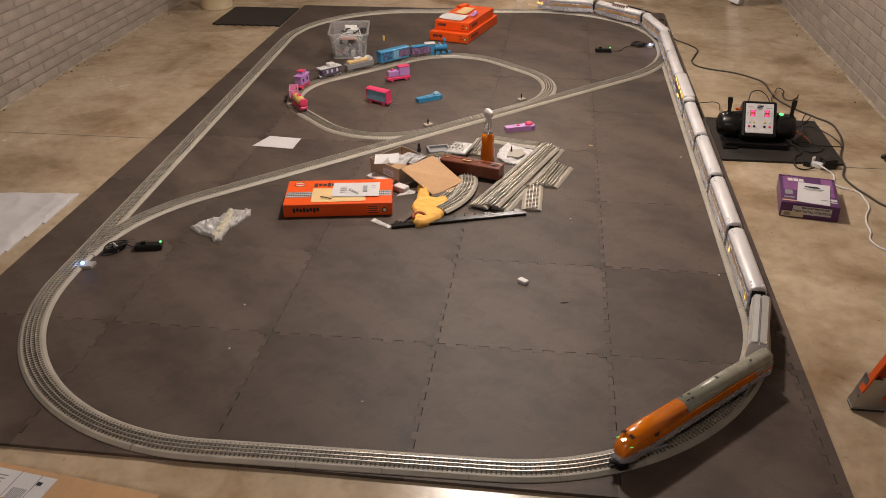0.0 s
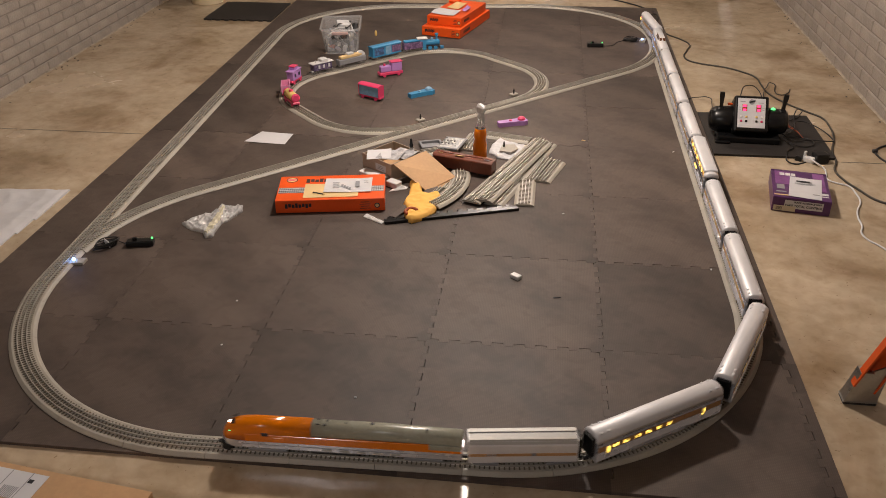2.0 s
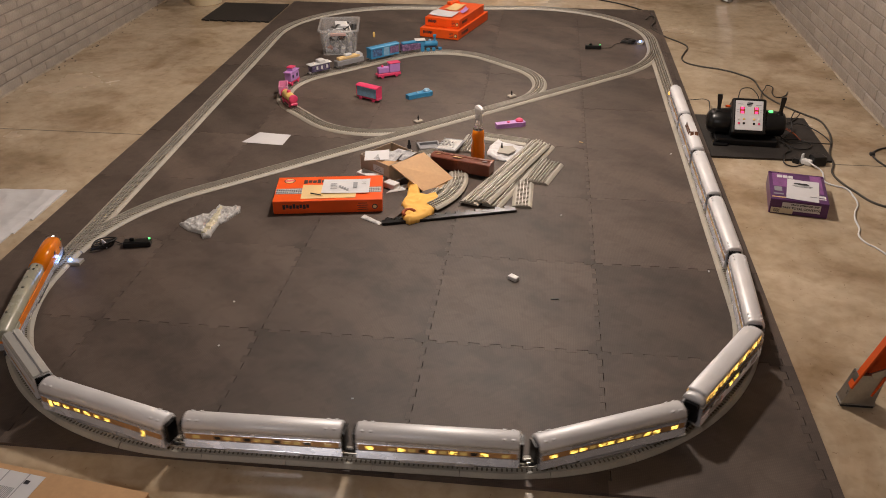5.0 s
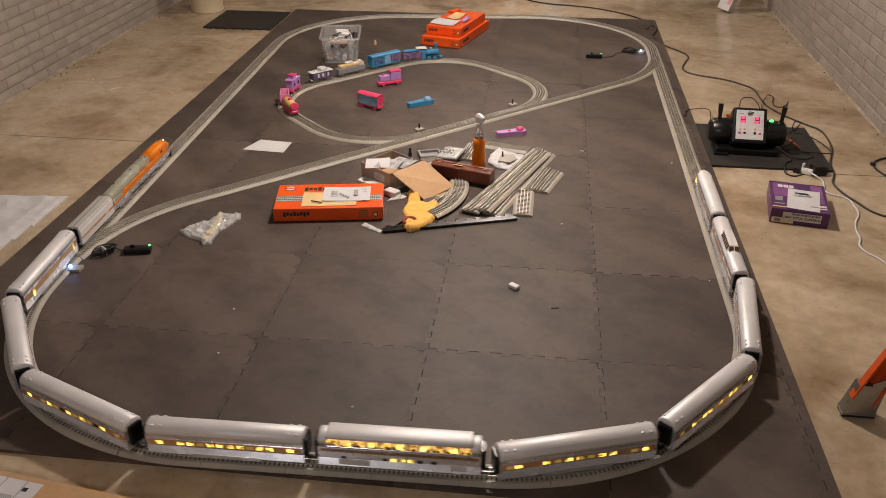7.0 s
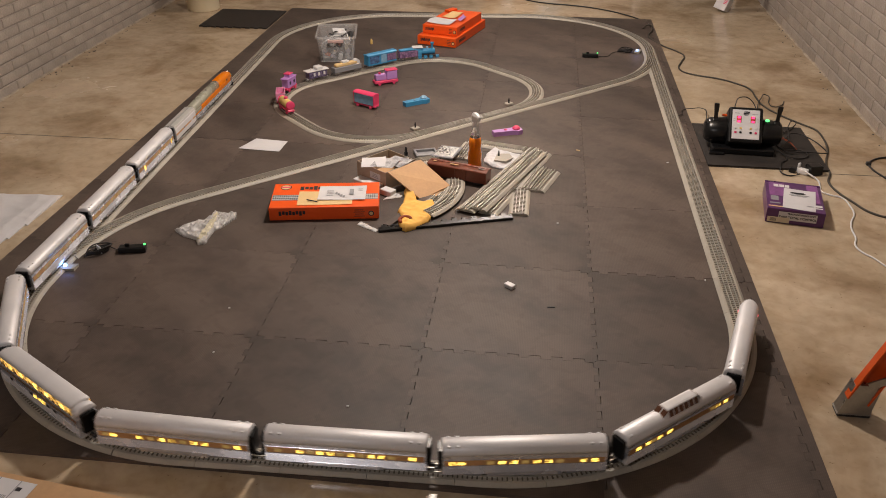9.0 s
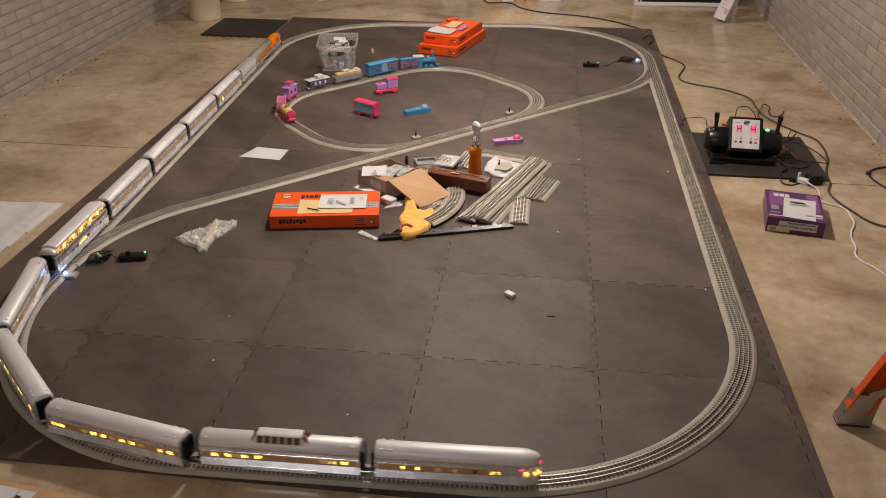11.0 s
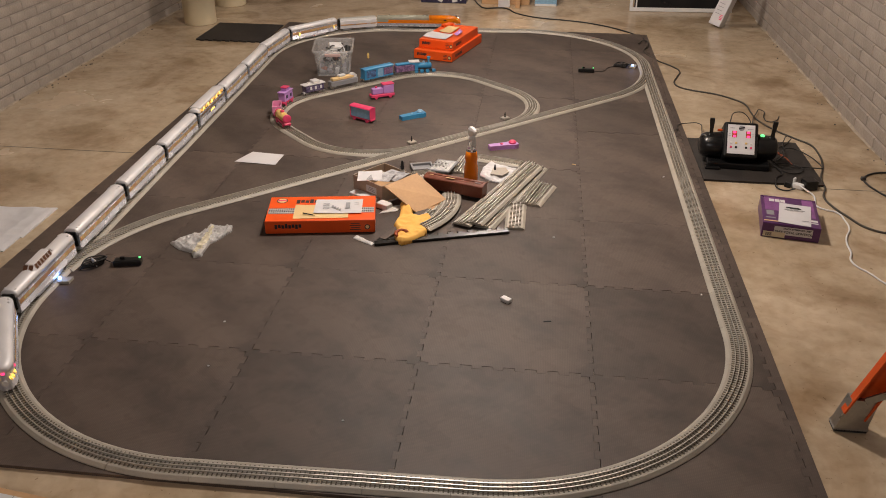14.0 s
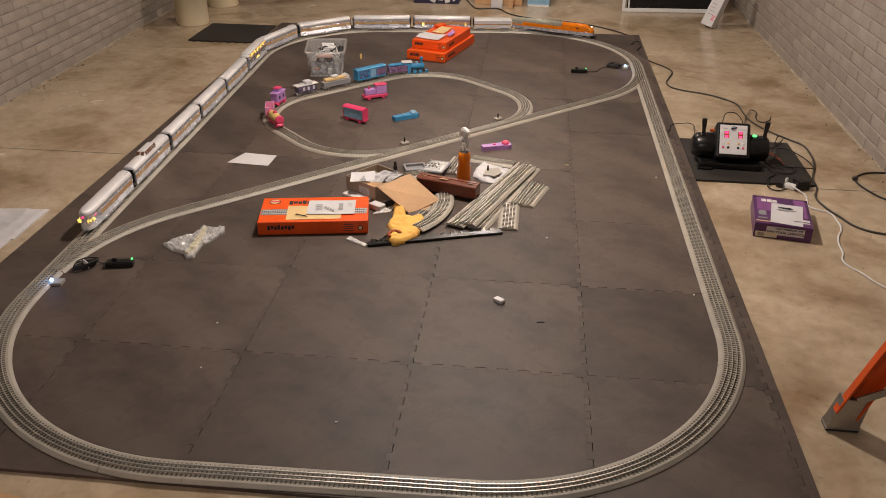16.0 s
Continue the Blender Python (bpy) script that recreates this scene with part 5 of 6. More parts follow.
lead([(1.72, 2.05, z0), (1.69, 2.04, z0), (1.62, 2.035, z0), (1.55, 2.00, z0), (1.50, 1.93, z0), (1.497, 1.86, z0), (1.515, 1.792, z0), (1.545, 1.72, z0), (1.60, 1.65, z0)], 0.005, M["cord"], "loop of black cord on the concrete by the wall")
pg = thing("white_plug", pose(1.125, 1.765, FLOOR, 0, 0, -35), "white plug and socket with a black plug pushed in", "plug")
part("socket", box(0.055, 0.034, 0.03, (0, 0, 0), 0.008, 2), M["white"], pg)
part("prong_cover", box(0.012, 0.02, 0.05, (-0.03, 0.012, 0.0), 0.003), M["white"], pg)
part("black_plug", box(0.035, 0.026, 0.026, (-0.05, -0.015, 0.0), 0.006, 2), M["black"], pg)
ad = thing("power_adapter", pose(1.178, 1.775, FLOOR, 0, 0, 15), "black power adapter lying by the tile", "power supply")
part("case", box(0.07, 0.06, 0.05, (0, 0, 0), 0.006, 2), M["black"], ad)
tagged(part("plug_end", box(0.025, 0.022, 0.02, (1.495, 1.925, FLOOR), 0.004), M["dark"]), "black plug of the cord by the wall", "plug")

# ---- ladder foot ----
ld = thing("step_ladder", pose(0, 0, 0), "orange fibreglass step ladder leg with a metal foot", "ladder")
FT, TP = Vector((0.79, -0.155, FLOOR + 0.012)), Vector((1.201, -0.155, 1.127))


def beam(p, q, w, d, n=Vector((0, 1, 0))):
    """A rectangular bar from p to q, d along n."""
    u = (q - p).normalized()
    s = u.cross(n).normalized()
    return loft([[c + s * (w * a) + n * (d * b) for a, b in ((-0.5, -0.5), (0.5, -0.5), (0.5, 0.5), (-0.5, 0.5))] for c in (p, q)])


U = (TP - FT).normalized()
NS = U.cross(Vector((0, 1, 0))).normalized()
part("side_rail", beam(FT + U * 0.05, TP, 0.07, 0.004), M["ladder"], ld)
for sg in (-1, 1):
    part("rail_flange", beam(FT + U * 0.05 + NS * 0.035 * sg - Vector((0, 0.013, 0)), TP + NS * 0.035 * sg - Vector((0, 0.013, 0)), 0.006, 0.03), M["ladder"], ld)
part("shoe", loft([[Vector((c.x + w * a, c.y + d * b, c.z)) for a, b in ((-0.5, -0.5), (0.5, -0.5), (0.5, 0.5), (-0.5, 0.5))] for c, w, d in ((Vector((0.805, -0.16, FLOOR + 0.014)), 0.102, 0.05), (Vector((0.808, -0.16, FLOOR + 0.03)), 0.096, 0.046), (FT + U * 0.115, 0.084, 0.040))]), M["alu"], ld)
part("tread_pad", box(0.103, 0.051, 0.010, (0.805, -0.16, FLOOR), 0.003), M["dark"], ld)
part("tread_plate", box(0.106, 0.054, 0.005, (0.805, -0.16, FLOOR + 0.010), 0.0015), M["alu"], ld)
part("brace", beam(Vector((0.822, -0.190, 0.118)), Vector((1.20, -0.190, 0.325)), 0.026, 0.006), M["alu"], ld)
for f in (0.15, 0.33, 0.345):
    part("rivet", cyl(0.006, 0.006, FT + U * f + Vector((0, -0.031, 0)) - NS * (0.03 if f < 0.2 else 0.018), 10, axis="y"), M["dark"], ld)

# ---- carton by the camera, white sheet ----
cx = thing("shipping_carton", pose(-1.168, -0.985, FLOOR, 0, 0, 172.5), "brown shipping carton with a white address label", "carton")
part("box_body", box(0.62, 0.42, 0.205, (0.31, 0.21, 0), 0.003), M["kraft"], cx)
part("top_flap", box(0.615, 0.205, 0.003, (0.308, 0.103, 0.2055), 0.0008), M["kraft"], cx)
part("top_flap", box(0.615, 0.205, 0.003, (0.308, 0.316, 0.2055), 0.0008), M["kraft"], cx)
part("tape", box(0.62, 0.05, 0.0012, (0.31, 0.132, 0.2088)), M["tape"], cx)
part("side_flap", box(0.10, 0.19, 0.003, (-0.052, 0.095, 0.19), 0.0008, rot=pose(0, 0, 0, 0, 8, 0)), M["kraft"], cx)
lb = part("shipping_label", box(0.20, 0.10, 0.0008, (0.425, 0.068, 0.2087)), M["paper"], cx)
lb.matrix_basis = pose(-0.04, 0, 0)
part("label_block", box(0.014, 0.012, 0.0008, (0.36, 0.045, 0.2096)), M["ink"], lb)
part("label_rule", box(0.002, 0.1, 0.0008, (0.37, 0.068, 0.2096)), M["print"], lb)
part("label_rule", box(0.002, 0.1, 0.0008, (0.43, 0.068, 0.2096)), M["print"], lb)
for k in range(10):
    part("barcode_bar", box(0.0022, 0.04, 0.0008, (0.378 + 0.0044 * k, 0.09, 0.2096)), M["print"], lb)
for k in range(6):
    part("label_text", box(0.035 - 0.004 * (k % 3), 0.004, 0.0008, (0.475, 0.04 + 0.011 * k, 0.2096)), M["print"], lb)
ws = [(-2.50, 1.055), (-2.505, 0.80), (-2.54, 0.42), (-2.72, 0.22), (-3.05, 0.30), (-3.10, 0.70), (-3.02, 1.0), (-2.8, 1.03)]
tagged(part("white_dust_sheet", drape(ws, 0.016, 5, 0.012, 11.0, 0.9, 0.03), M["paper"]), "rumpled white plastic sheet spread on the concrete", "sheet").location = (0, 0, FLOOR)

# ---- far end ----


def barrel(x, y, r, h, label):
    th = thing("barrel", pose(x, y, FLOOR), label, "bucket", "pale buckets")
    part("drum", lathe([(r * 0.93, 0), (r * 0.97, 0.006), (r, h * 0.9), (r * 1.03, h * 0.9), (r * 1.03, h)], 40), M["barrel"], th, smooth=True)
    part("rim", lathe([(r * 1.06, h * 0.93), (r * 1.06, h * 0.97)], 40), M["barrel"], th)


barrel(-3.215, 4.80, 0.142, 0.42, "tall cream plastic bucket standing on the concrete")
barrel(-3.20, 5.55, 0.15, 0.42, "cream plastic bucket behind another")


def packed(x0, x1, y, h, d, material, label, name="packed_carton"):
    th = thing(name, pose((x0 + x1) / 2, y, FLOOR), label, "carton")
    part("carton", box(x1 - x0, d, h, (0, d / 2, 0), 0.003), material, th)
    return th


bx = packed(-1.41, -0.97, 5.90, 0.35, 0.2, M["navy"], "dark blue printed carton standing at the far end")
for k in range(4):
    part("print_patch", box(0.05, 0.002, 0.09, (-0.02 + 0.06 * k, -0.002, 0.012 + 0.02 * (k % 2)), rot=pose(0, 0, 0, 0, 25 - 20 * k, 0)), M["paper"], bx)
bx = packed(-0.82, -0.36, 5.93, 0.4, 0.25, M["kraft"], "brown cardboard carton standing at the far end")
wbx = packed(-0.655, -0.545, 5.80, 0.30, 0.08, M["paper"], "white carton leaning before the brown one")
pst = packed(-0.49, -0.445, 5.77, 0.6, 0.04, M["kraft"], "narrow brown wooden post before the carton", "wood_post")
bx = packed(-0.31, -0.10, 5.92, 0.3, 0.2, M["paleblue"], "pale blue printed carton at the far end")
part("white_edge", box(0.2, 0.003, 0.018, (0, -0.003, 0.0)), M["white"], bx)
fm = thing("framed_board", pose(1.055, 5.85, FLOOR, -8, 0, 4), "black board in a white frame leaning at the far wall", "picture frame")
part("board", box(0.86, 0.02, 0.7, (0, 0.012, 0.03)), M["black"], fm)
for sx, sz, at in ((0.95, 0.035, (0, 0, 0)), (0.95, 0.035, (0, 0, 0.72)), (0.025, 0.70, (-0.462, 0, 0.03)), (0.025, 0.70, (0.462, 0, 0.03)), (0.012, 0.70, (-0.415, 0, 0.03))):
    part("frame_bar", box(sx, 0.035, sz, at, 0.003), M["white"], fm)
wb = thing("white_box_stand", pose(1.285, 5.29, FLOOR + 0.014) @ pose(0, 0, 0, 0, 15, 0) @ pose(0, 0, 0, -8, 0, -38), "white printed box leaning on its edge with red letters", "box")
part("carton", box(0.11, 0.09, 0.45, (0, 0, 0), 0.003), M["paper"], wb)
bars("red_mark", [(0.03, 0.06 + 0.012 * k, 0.03, 0.006) for k in range(4)], pose(0, -0.0455, 0, 90, 0, 0), M["pink"], wb)
bars("text_line", [(-0.01, 0.10 + 0.03 * k, 0.05, 0.005) for k in range(4)], pose(0, -0.0455, 0, 90, 0, 0), M["print"], wb)
lead([(-1.05, 6.35, z0), (-0.918, 6.107, z0), (-0.83, 5.82, z0), (-0.774, 5.72, z0), (-0.68, 5.74, z0), (-0.593, 5.745, z0), (-0.48, 5.56, z0), (-0.345, 5.435, z0), (-0.20, 5.37, z0), (-0.063, 5.34, z0), (0.2, 5.24, z0), (0.48, 5.0, z0), (0.60, 4.80, z0), (0.62, 4.62, 0.01)], 0.006, M["cord"], "black cord running across the far floor")



def crumbs(name, x, y0, y1, side, count, label):
    """Crumbled mortar and grit along the foot of a wall."""
    vs, fs = [], []
    for k in range(count):
        y, r = random.uniform(y0, y1), random.uniform(0.002, 0.0085) * random.uniform(0.5, 1)
        c = (x + side * (0.006 + 0.10 * random.random() ** 3), y, FLOOR)
        o, n = len(vs), 5
        turn = random.uniform(0, 6.3)
        for z, f in ((0.0, 1.0), (r * 0.6, 0.75)):
            vs += [(c[0] + r * f * math.cos(turn + 2 * math.pi * i / n) * random.uniform(0.7, 1.2), c[1] + 1.5 * r * f * math.sin(turn + 2 * math.pi * i / n), c[2] + z) for i in range(n)]
        fs += [tuple(range(o + n, o + 2 * n))] + [(o + i, o + (i + 1) % n, o + n + (i + 1) % n, o + n + i) for i in range(n)]
    me = bpy.data.meshes.new(name)
    me.from_pydata(vs, [], fs)
    me.materials.append(M["grit"])
    tagged(new(name, me), label, "debris", kind="stuff")


def wall_foot(name, wall, x, side, y0, y1):
    """An uneven smear of mortar where wall and floor meet."""
    k = int((y1 - y0) / 0.03)
    secs = []
    for i in range(k + 1):
        y = y0 + (y1 - y0) * i / k
        w = 0.016 + 0.012 * noise.noise((y * 6, x, 0.0))
        h = 0.018 + 0.014 * noise.noise((y * 5, x, 4.0))
        secs.append([(x, y, FLOOR), (x + side * w, y, FLOOR), (x + side * w * 0.5, y, FLOOR + h * 0.5), (x, y, FLOOR + h)])
    part(name, loft(secs), M["foot"], wall)


M["grit"] = mat("dark_grit", (0.10, 0.075, 0.055), 0.85, vary=0.3, scale=40, bump=0.2)
M["foot"] = mat("pale_mortar", (0.42, 0.35, 0.27), 0.85, vary=0.2, scale=14, fine=150, bump=0.8, bump_d=0.004)
crumbs("grit", WX0, 0.4, 5.6, 1, 170, "dark crumbs of mortar along the foot of the wall")
crumbs("grit", WX1, 0.6, 5.6, -1, 110, "dark crumbs of mortar along the foot of the wall")
wall_foot("mortar_smear", WALL_W, WX0, 1, 0.0, 5.6)
wall_foot("mortar_smear", WALL_E, WX1, -1, 0.0, 5.6)
brick_wall(WALL_W, WX0, 1, 2.0, 5.4, 9)
brick_wall(WALL_E, WX1, -1, 1.2, 5.0, 9, 0.074, 0.345)


# ---- the train ----
KNOTS_T = (0, 3.5, 7, 9, 12.5, 14.5, 16)
KNOTS_S = (6.20, 8.15, 10.127, 11.292, 13.412, 14.58, 15.495)


def nose_at(t):
    """Distance of the train's nose along the oval."""
    return float(np.interp(t, KNOTS_T, KNOTS_S))


CARS = []
TRUCKS = []
H0 = RAIL_TOP
CW, CH, CB = 0.066, 0.112, 0.0135


def side_profile(w=CW, h=CH, rise=0.030, zb=CB, n=12):
    """Cross-section of a streamlined car: fluted lower side, window band, arched roof."""
    left = [(-w / 2 + 0.003, zb)]
    z = zb + 0.002
    while z < 0.044:
        left += [(-w / 2, z), (-w / 2 + 0.0013, z + 0.0016)]
        z += 0.0032
    left += [(-w / 2, 0.046), (-w / 2 + 0.0012, 0.0465), (-w / 2 + 0.0012, 0.0665), (-w / 2, 0.067), (-w / 2, h - rise)]
    roof = [(w / 2 * math.cos(math.pi - math.pi * i / n), h - rise + rise * math.sin(math.pi * i / n) ** 0.75) for i in range(1, n)]
    right = [(-y, z) for y, z in left[::-1]]
    return left, roof, right


def body_loft(L, w=CW, h=CH, rise=0.030):
    left, roof, right = side_profile(w, h, rise)
    ring = left + right
    return loft([[(x, y, z) for y, z in ring] for x in (-L / 2, L / 2)])


def roof_loft(L, w=CW, h=CH, rise=0.030, ends=0.004, n=14, x0=None, x1=None):
    """An arched roof that overhangs the sides a little and rounds off at its ends."""
    a, b = (-L / 2 if x0 is None else x0), (L / 2 if x1 is None else x1)
    base = h - rise
    secs = []
    for x, f in ((a, 0.93), (a + ends, 1.0), (b - ends, 1.0), (b, 0.93)):
        secs.append([(x, (w / 2 + 0.0008) * f * math.cos(math.pi * i / n), base + rise * f * math.sin(math.pi * i / n) ** 0.75) for i in range(n + 1)])
    return loft(secs)


def truck(parent, x, length=0.075):
    """A three-axle truck that swings on the car."""
    tr = part("truck", box(length, 0.050, 0.010, (0, 0, 0.008), 0.002), M["dark"], parent)
    tr.matrix_basis = pose(x, 0, 0)
    for y in (-0.026, 0.026):
        part("side_frame", box(length, 0.004, 0.009, (0, y, 0.007), 0.001), M["grey"], tr)
    for dx in (-0.36, 0, 0.36):
        for y in (-0.0165, 0.0165):
            part("wheel", cyl(0.0095, 0.005, (dx * length, y - 0.0025, 0.0095), 14, axis="y", bev=0.0008), M["alu"], tr)
    return tr


def couplings(th, L, front=True, rear=True):
    for on, x in ((rear, -L / 2), (front, L / 2)):
        if on:
            sg = 1 if x > 0 else -1
            bm = None
            for k in range(3):
                bm = box(0.004, 0.046 - 0.004 * (k % 2), 0.066 - 0.004 * (k % 2), (x + sg * (0.002 + 0.0038 * k), 0, 0.030), 0.001, bm=bm)
            part("diaphragm", bm, M["black"], th, "black corridor bellows")
            part("coupler", box(0.022, 0.010, 0.009, (x + sg * 0.012, 0, 0.008), 0.002), M["dark"], th)


def windows(th, xs, lit, w=0.020, h=0.0115, z=0.0510, both=True):
    """Panes set into the copper band on both sides."""
    for k, x in enumerate(xs):
        for y in (-CW / 2 - 0.0005, CW / 2 + 0.0005):
            # inner side: most panes carry their pale reflection as colour
            inner = "pale" if k % 3 else "dim"
            part("window", box(w, 0.0012, h, (x, y, z), 0.0004), M[lit[k % len(lit)] if y > 0 else inner], th)


def coach(lit, xs, label, doors=(), vents=(-0.215, -0.19, 0.19, 0.215), L=0.468, obs=False):
    th = thing("passenger_car", Matrix(), label, "toy train", "streamlined passenger train")
    if obs:
        left, roof, right = side_profile()
        ring = left + right
        secs = [[(L / 2, y, z) for y, z in ring]]
        for i in range(9):
            a = math.pi / 2 * i / 8
            f = max(0.12, math.cos(a) ** 0.8)
            secs.append([(-L / 2 + 0.06 - 0.06 * math.sin(a), y * f, z) for y, z in ring])
        part("body", loft(secs), M["flank"], th)
        secs = []
        for x, f in [(L / 2, 0.93), (L / 2 - 0.004, 1.0)] + [(-L / 2 + 0.06 - 0.06 * math.sin(math.pi / 2 * i / 8), max(0.12, math.cos(math.pi / 2 * i / 8) ** 0.8)) for i in range(9)]:
            g = 0.45 + 0.55 * f
            secs.append([(x, (CW / 2 + 0.0008) * f * math.cos(math.pi * i / 14), 0.082 + 0.030 * g * math.sin(math.pi * i / 14) ** 0.75) for i in range(15)])
        part("roof", loft(secs), M["silver"], th, smooth=True)
        part("tail_lamp", box(0.004, 0.012, 0.008, (-L / 2 - 0.001, 0, 0.076), 0.002), M["red_led"], th)
        part("drumhead", lathe([(0.010, 0), (0.010, 0.003)], 16), M["white"], th).matrix_basis = pose(-L / 2 - 0.002, 0, 0.044, 0, -90, 0)
        for y in (-1, 1):
            part("marker_lamp", box(0.012, 0.003, 0.004, (-L / 2 + 0.052, y * (CW / 2 + 0.0006), 0.0705), 0.001), M["red_led"], th)
            for a in (20, 46, 66):
                ob = part("end_window", box(0.019, 0.0015, 0.0125, (0, 0, 0.051), 0.0004), M["lit"], th)
                r = radians(a)
                f = math.cos(r) ** 0.8
                ob.matrix_basis = pose(-L / 2 + 0.06 - 0.0605 * math.sin(r), y * (CW / 2 * f + 0.001), 0, 0, 0, y * -(a * 0.75))
    else:
        part("body", body_loft(L), M["flank"], th)
        part("roof", roof_loft(L), M["silver"], th, smooth=True)
    for y in (-1, 1):
        part("window_band", box(L - (0.12 if obs else 0.012), 0.0012, 0.0195, ((0.05 if obs else 0), y * (CW / 2 - 0.0001), 0.0480), 0.0003), M["band"], th, "copper brown window band")
        part("trim_strip", box(L - (0.13 if obs else 0.004), 0.001, 0.003, ((0.055 if obs else 0), y * (CW / 2 + 0.0006), 0.0678), 0.0003), M["flank"], th)
        part("skirt_panel", box(L * 0.46, 0.002, 0.014, (0, y * (CW / 2 - 0.0012), 0.006), 0.0005), M["flank"], th)
    windows(th, xs, lit, 0.012 if obs else 0.020)
    for x in doors:
        for y in (-1, 1):
            part("door", box(0.016, 0.001, 0.044, (x, y * (CW / 2 + 0.0003), 0.024), 0.0003), M["silver"], th)
            part("door_window", box(0.013, 0.001, 0.024, (x, y * (CW / 2 + 0.0010), 0.038), 0.0003), M[lit[0]], th)
    for x in vents:
        if obs and x < -0.1:
            continue
        for y in (-0.02, 0.02):
            part("roof_vent", box(0.010, 0.008, 0.007, (x, y, 0.103), 0.002, 2), M["silver"], th)
    couplings(th, L, True, not obs)
    finish(th, L)
    return th


def finish(th, L):
    for sg in (-1, 1):
        TRUCKS.append((truck(th, sg * L * 0.33), th, sg * L * 0.33))


def dome_car(lit):
    th = coach(lit, [-0.19, -0.155, -0.13, 0.06, 0.10, 0.125, 0.15, 0.19], "silver toy passenger car with a short glass dome", vents=(-0.215, 0.215))
    dm = part("dome", loft([[(x, y * w, 0.098 + h * k) for y, k in ((-0.029, 0), (-0.028, 0.2), (-0.017, 0.95), (-0.010, 1), (0.010, 1), (0.017, 0.95), (0.028, 0.2), (0.029, 0))] for x, w, h in ((-0.088, 0.85, 0.006), (-0.064, 0.98, 0.030), (0.062, 0.98, 0.030), (0.086, 0.85, 0.006))]), M["silver"], th)
    for k in range(6):
        for y in (-1, 1):
            part("dome_pane", box(0.0170, 0.0014, 0.0200, (-0.054 + 0.0215 * k, y * 0.0226, 0.1052), 0.0003, rot=pose(0, 0, 0, y * 26, 0, 0)), M["smoked"], dm)
    for x, sg in ((-0.0765, -1), (0.0745, 1)):
        for y in (-0.011, 0.011):
            part("dome_pane", box(0.0014, 0.017, 0.024, (x, y, 0.1045), 0.0003, rot=pose(0, 0, 0, 0, sg * -45, 0)), M["smoked"], dm)
    return th


def super_dome(lit):
    L = 0.468
    th = thing("dome_car", Matrix(), "silver toy full-length dome car with lit upper windows", "toy train", "streamlined passenger train")
    part("body", body_loft(L, CW + 0.002), M["flank"], th)
    part("upper_deck", box(L - 0.055, CW - 0.003, 0.036, (0, 0, 0.080), 0.003), M["silver"], th)
    part("roof", roof_loft(L - 0.05, CW - 0.002, 0.126, 0.012), M["silver"], th, smooth=True)
    for x in (-L / 2 + 0.014, L / 2 - 0.014):
        part("end_roof", roof_loft(0.027, CW, 0.118, 0.024, x0=x - 0.0135, x1=x + 0.0135), M["silver"], th, smooth=True)
    for y in (-1, 1):
        part("window_band", box(L - 0.012, 0.0012, 0.012, (0, y * (CW / 2 + 0.0004), 0.066), 0.0003), M["band"], th, "copper brown band")
        for k in range(11):
            x = -0.19 + 0.038 * k
            dw = part("dome_window", box(0.0340, 0.0014, 0.023, (x, y * (CW / 2 - 0.0010), 0.087), 0.0004), M["amber_pane"], th)
            part("seat_back", box(0.009, 0.0008, 0.008, (x - 0.009 + 0.005 * (k % 3), y * (CW / 2 - 0.0001), 0.0875), 0.002), M["smoked"], dw)
            part("seat_back", box(0.007, 0.0008, 0.006, (x + 0.011, y * (CW / 2 - 0.0001), 0.0875), 0.002), M["smoked"], dw)
            if k % 2:
                part("interior_lamp", box(0.019, 0.0008, 0.0185, (x + 0.004 * (k % 4 - 2), y * (CW / 2 + 0.0002), 0.0895), 0.0003), M["dome_lamp"], dw)
        part("dome_sill", box(L - 0.055, 0.0022, 0.0022, (0, y * (CW / 2 - 0.0004), 0.0838), 0.0006), M["flank"], th)
        for k, x in enumerate((-0.10, -0.06, -0.035, -0.01, 0.015, 0.04, 0.16)):
            part("window", box(0.016, 0.0012, 0.009, (x, y * (CW / 2 + 0.0012), 0.044), 0.0003), M["lit" if k in (2, 3, 4) else "pane"], th)
        part("baggage_door", box(0.045, 0.0012, 0.022, (-0.17, y * (CW / 2 + 0.0012), 0.024), 0.0003), M["silver"], th)
        part("baggage_door", box(0.09, 0.0012, 0.022, (0.13, y * (CW / 2 + 0.0012), 0.021), 0.0003), M["silver"], th)
    for k in range(10):
        for y in (-1, 1):
            part("roof_bump", box(0.006, 0.004, 0.003, (-0.198 + 0.044 * k, y * 0.027, 0.1175), 0.001), M["silver"], th)
    couplings(th, L)
    finish(th, L)
    return th


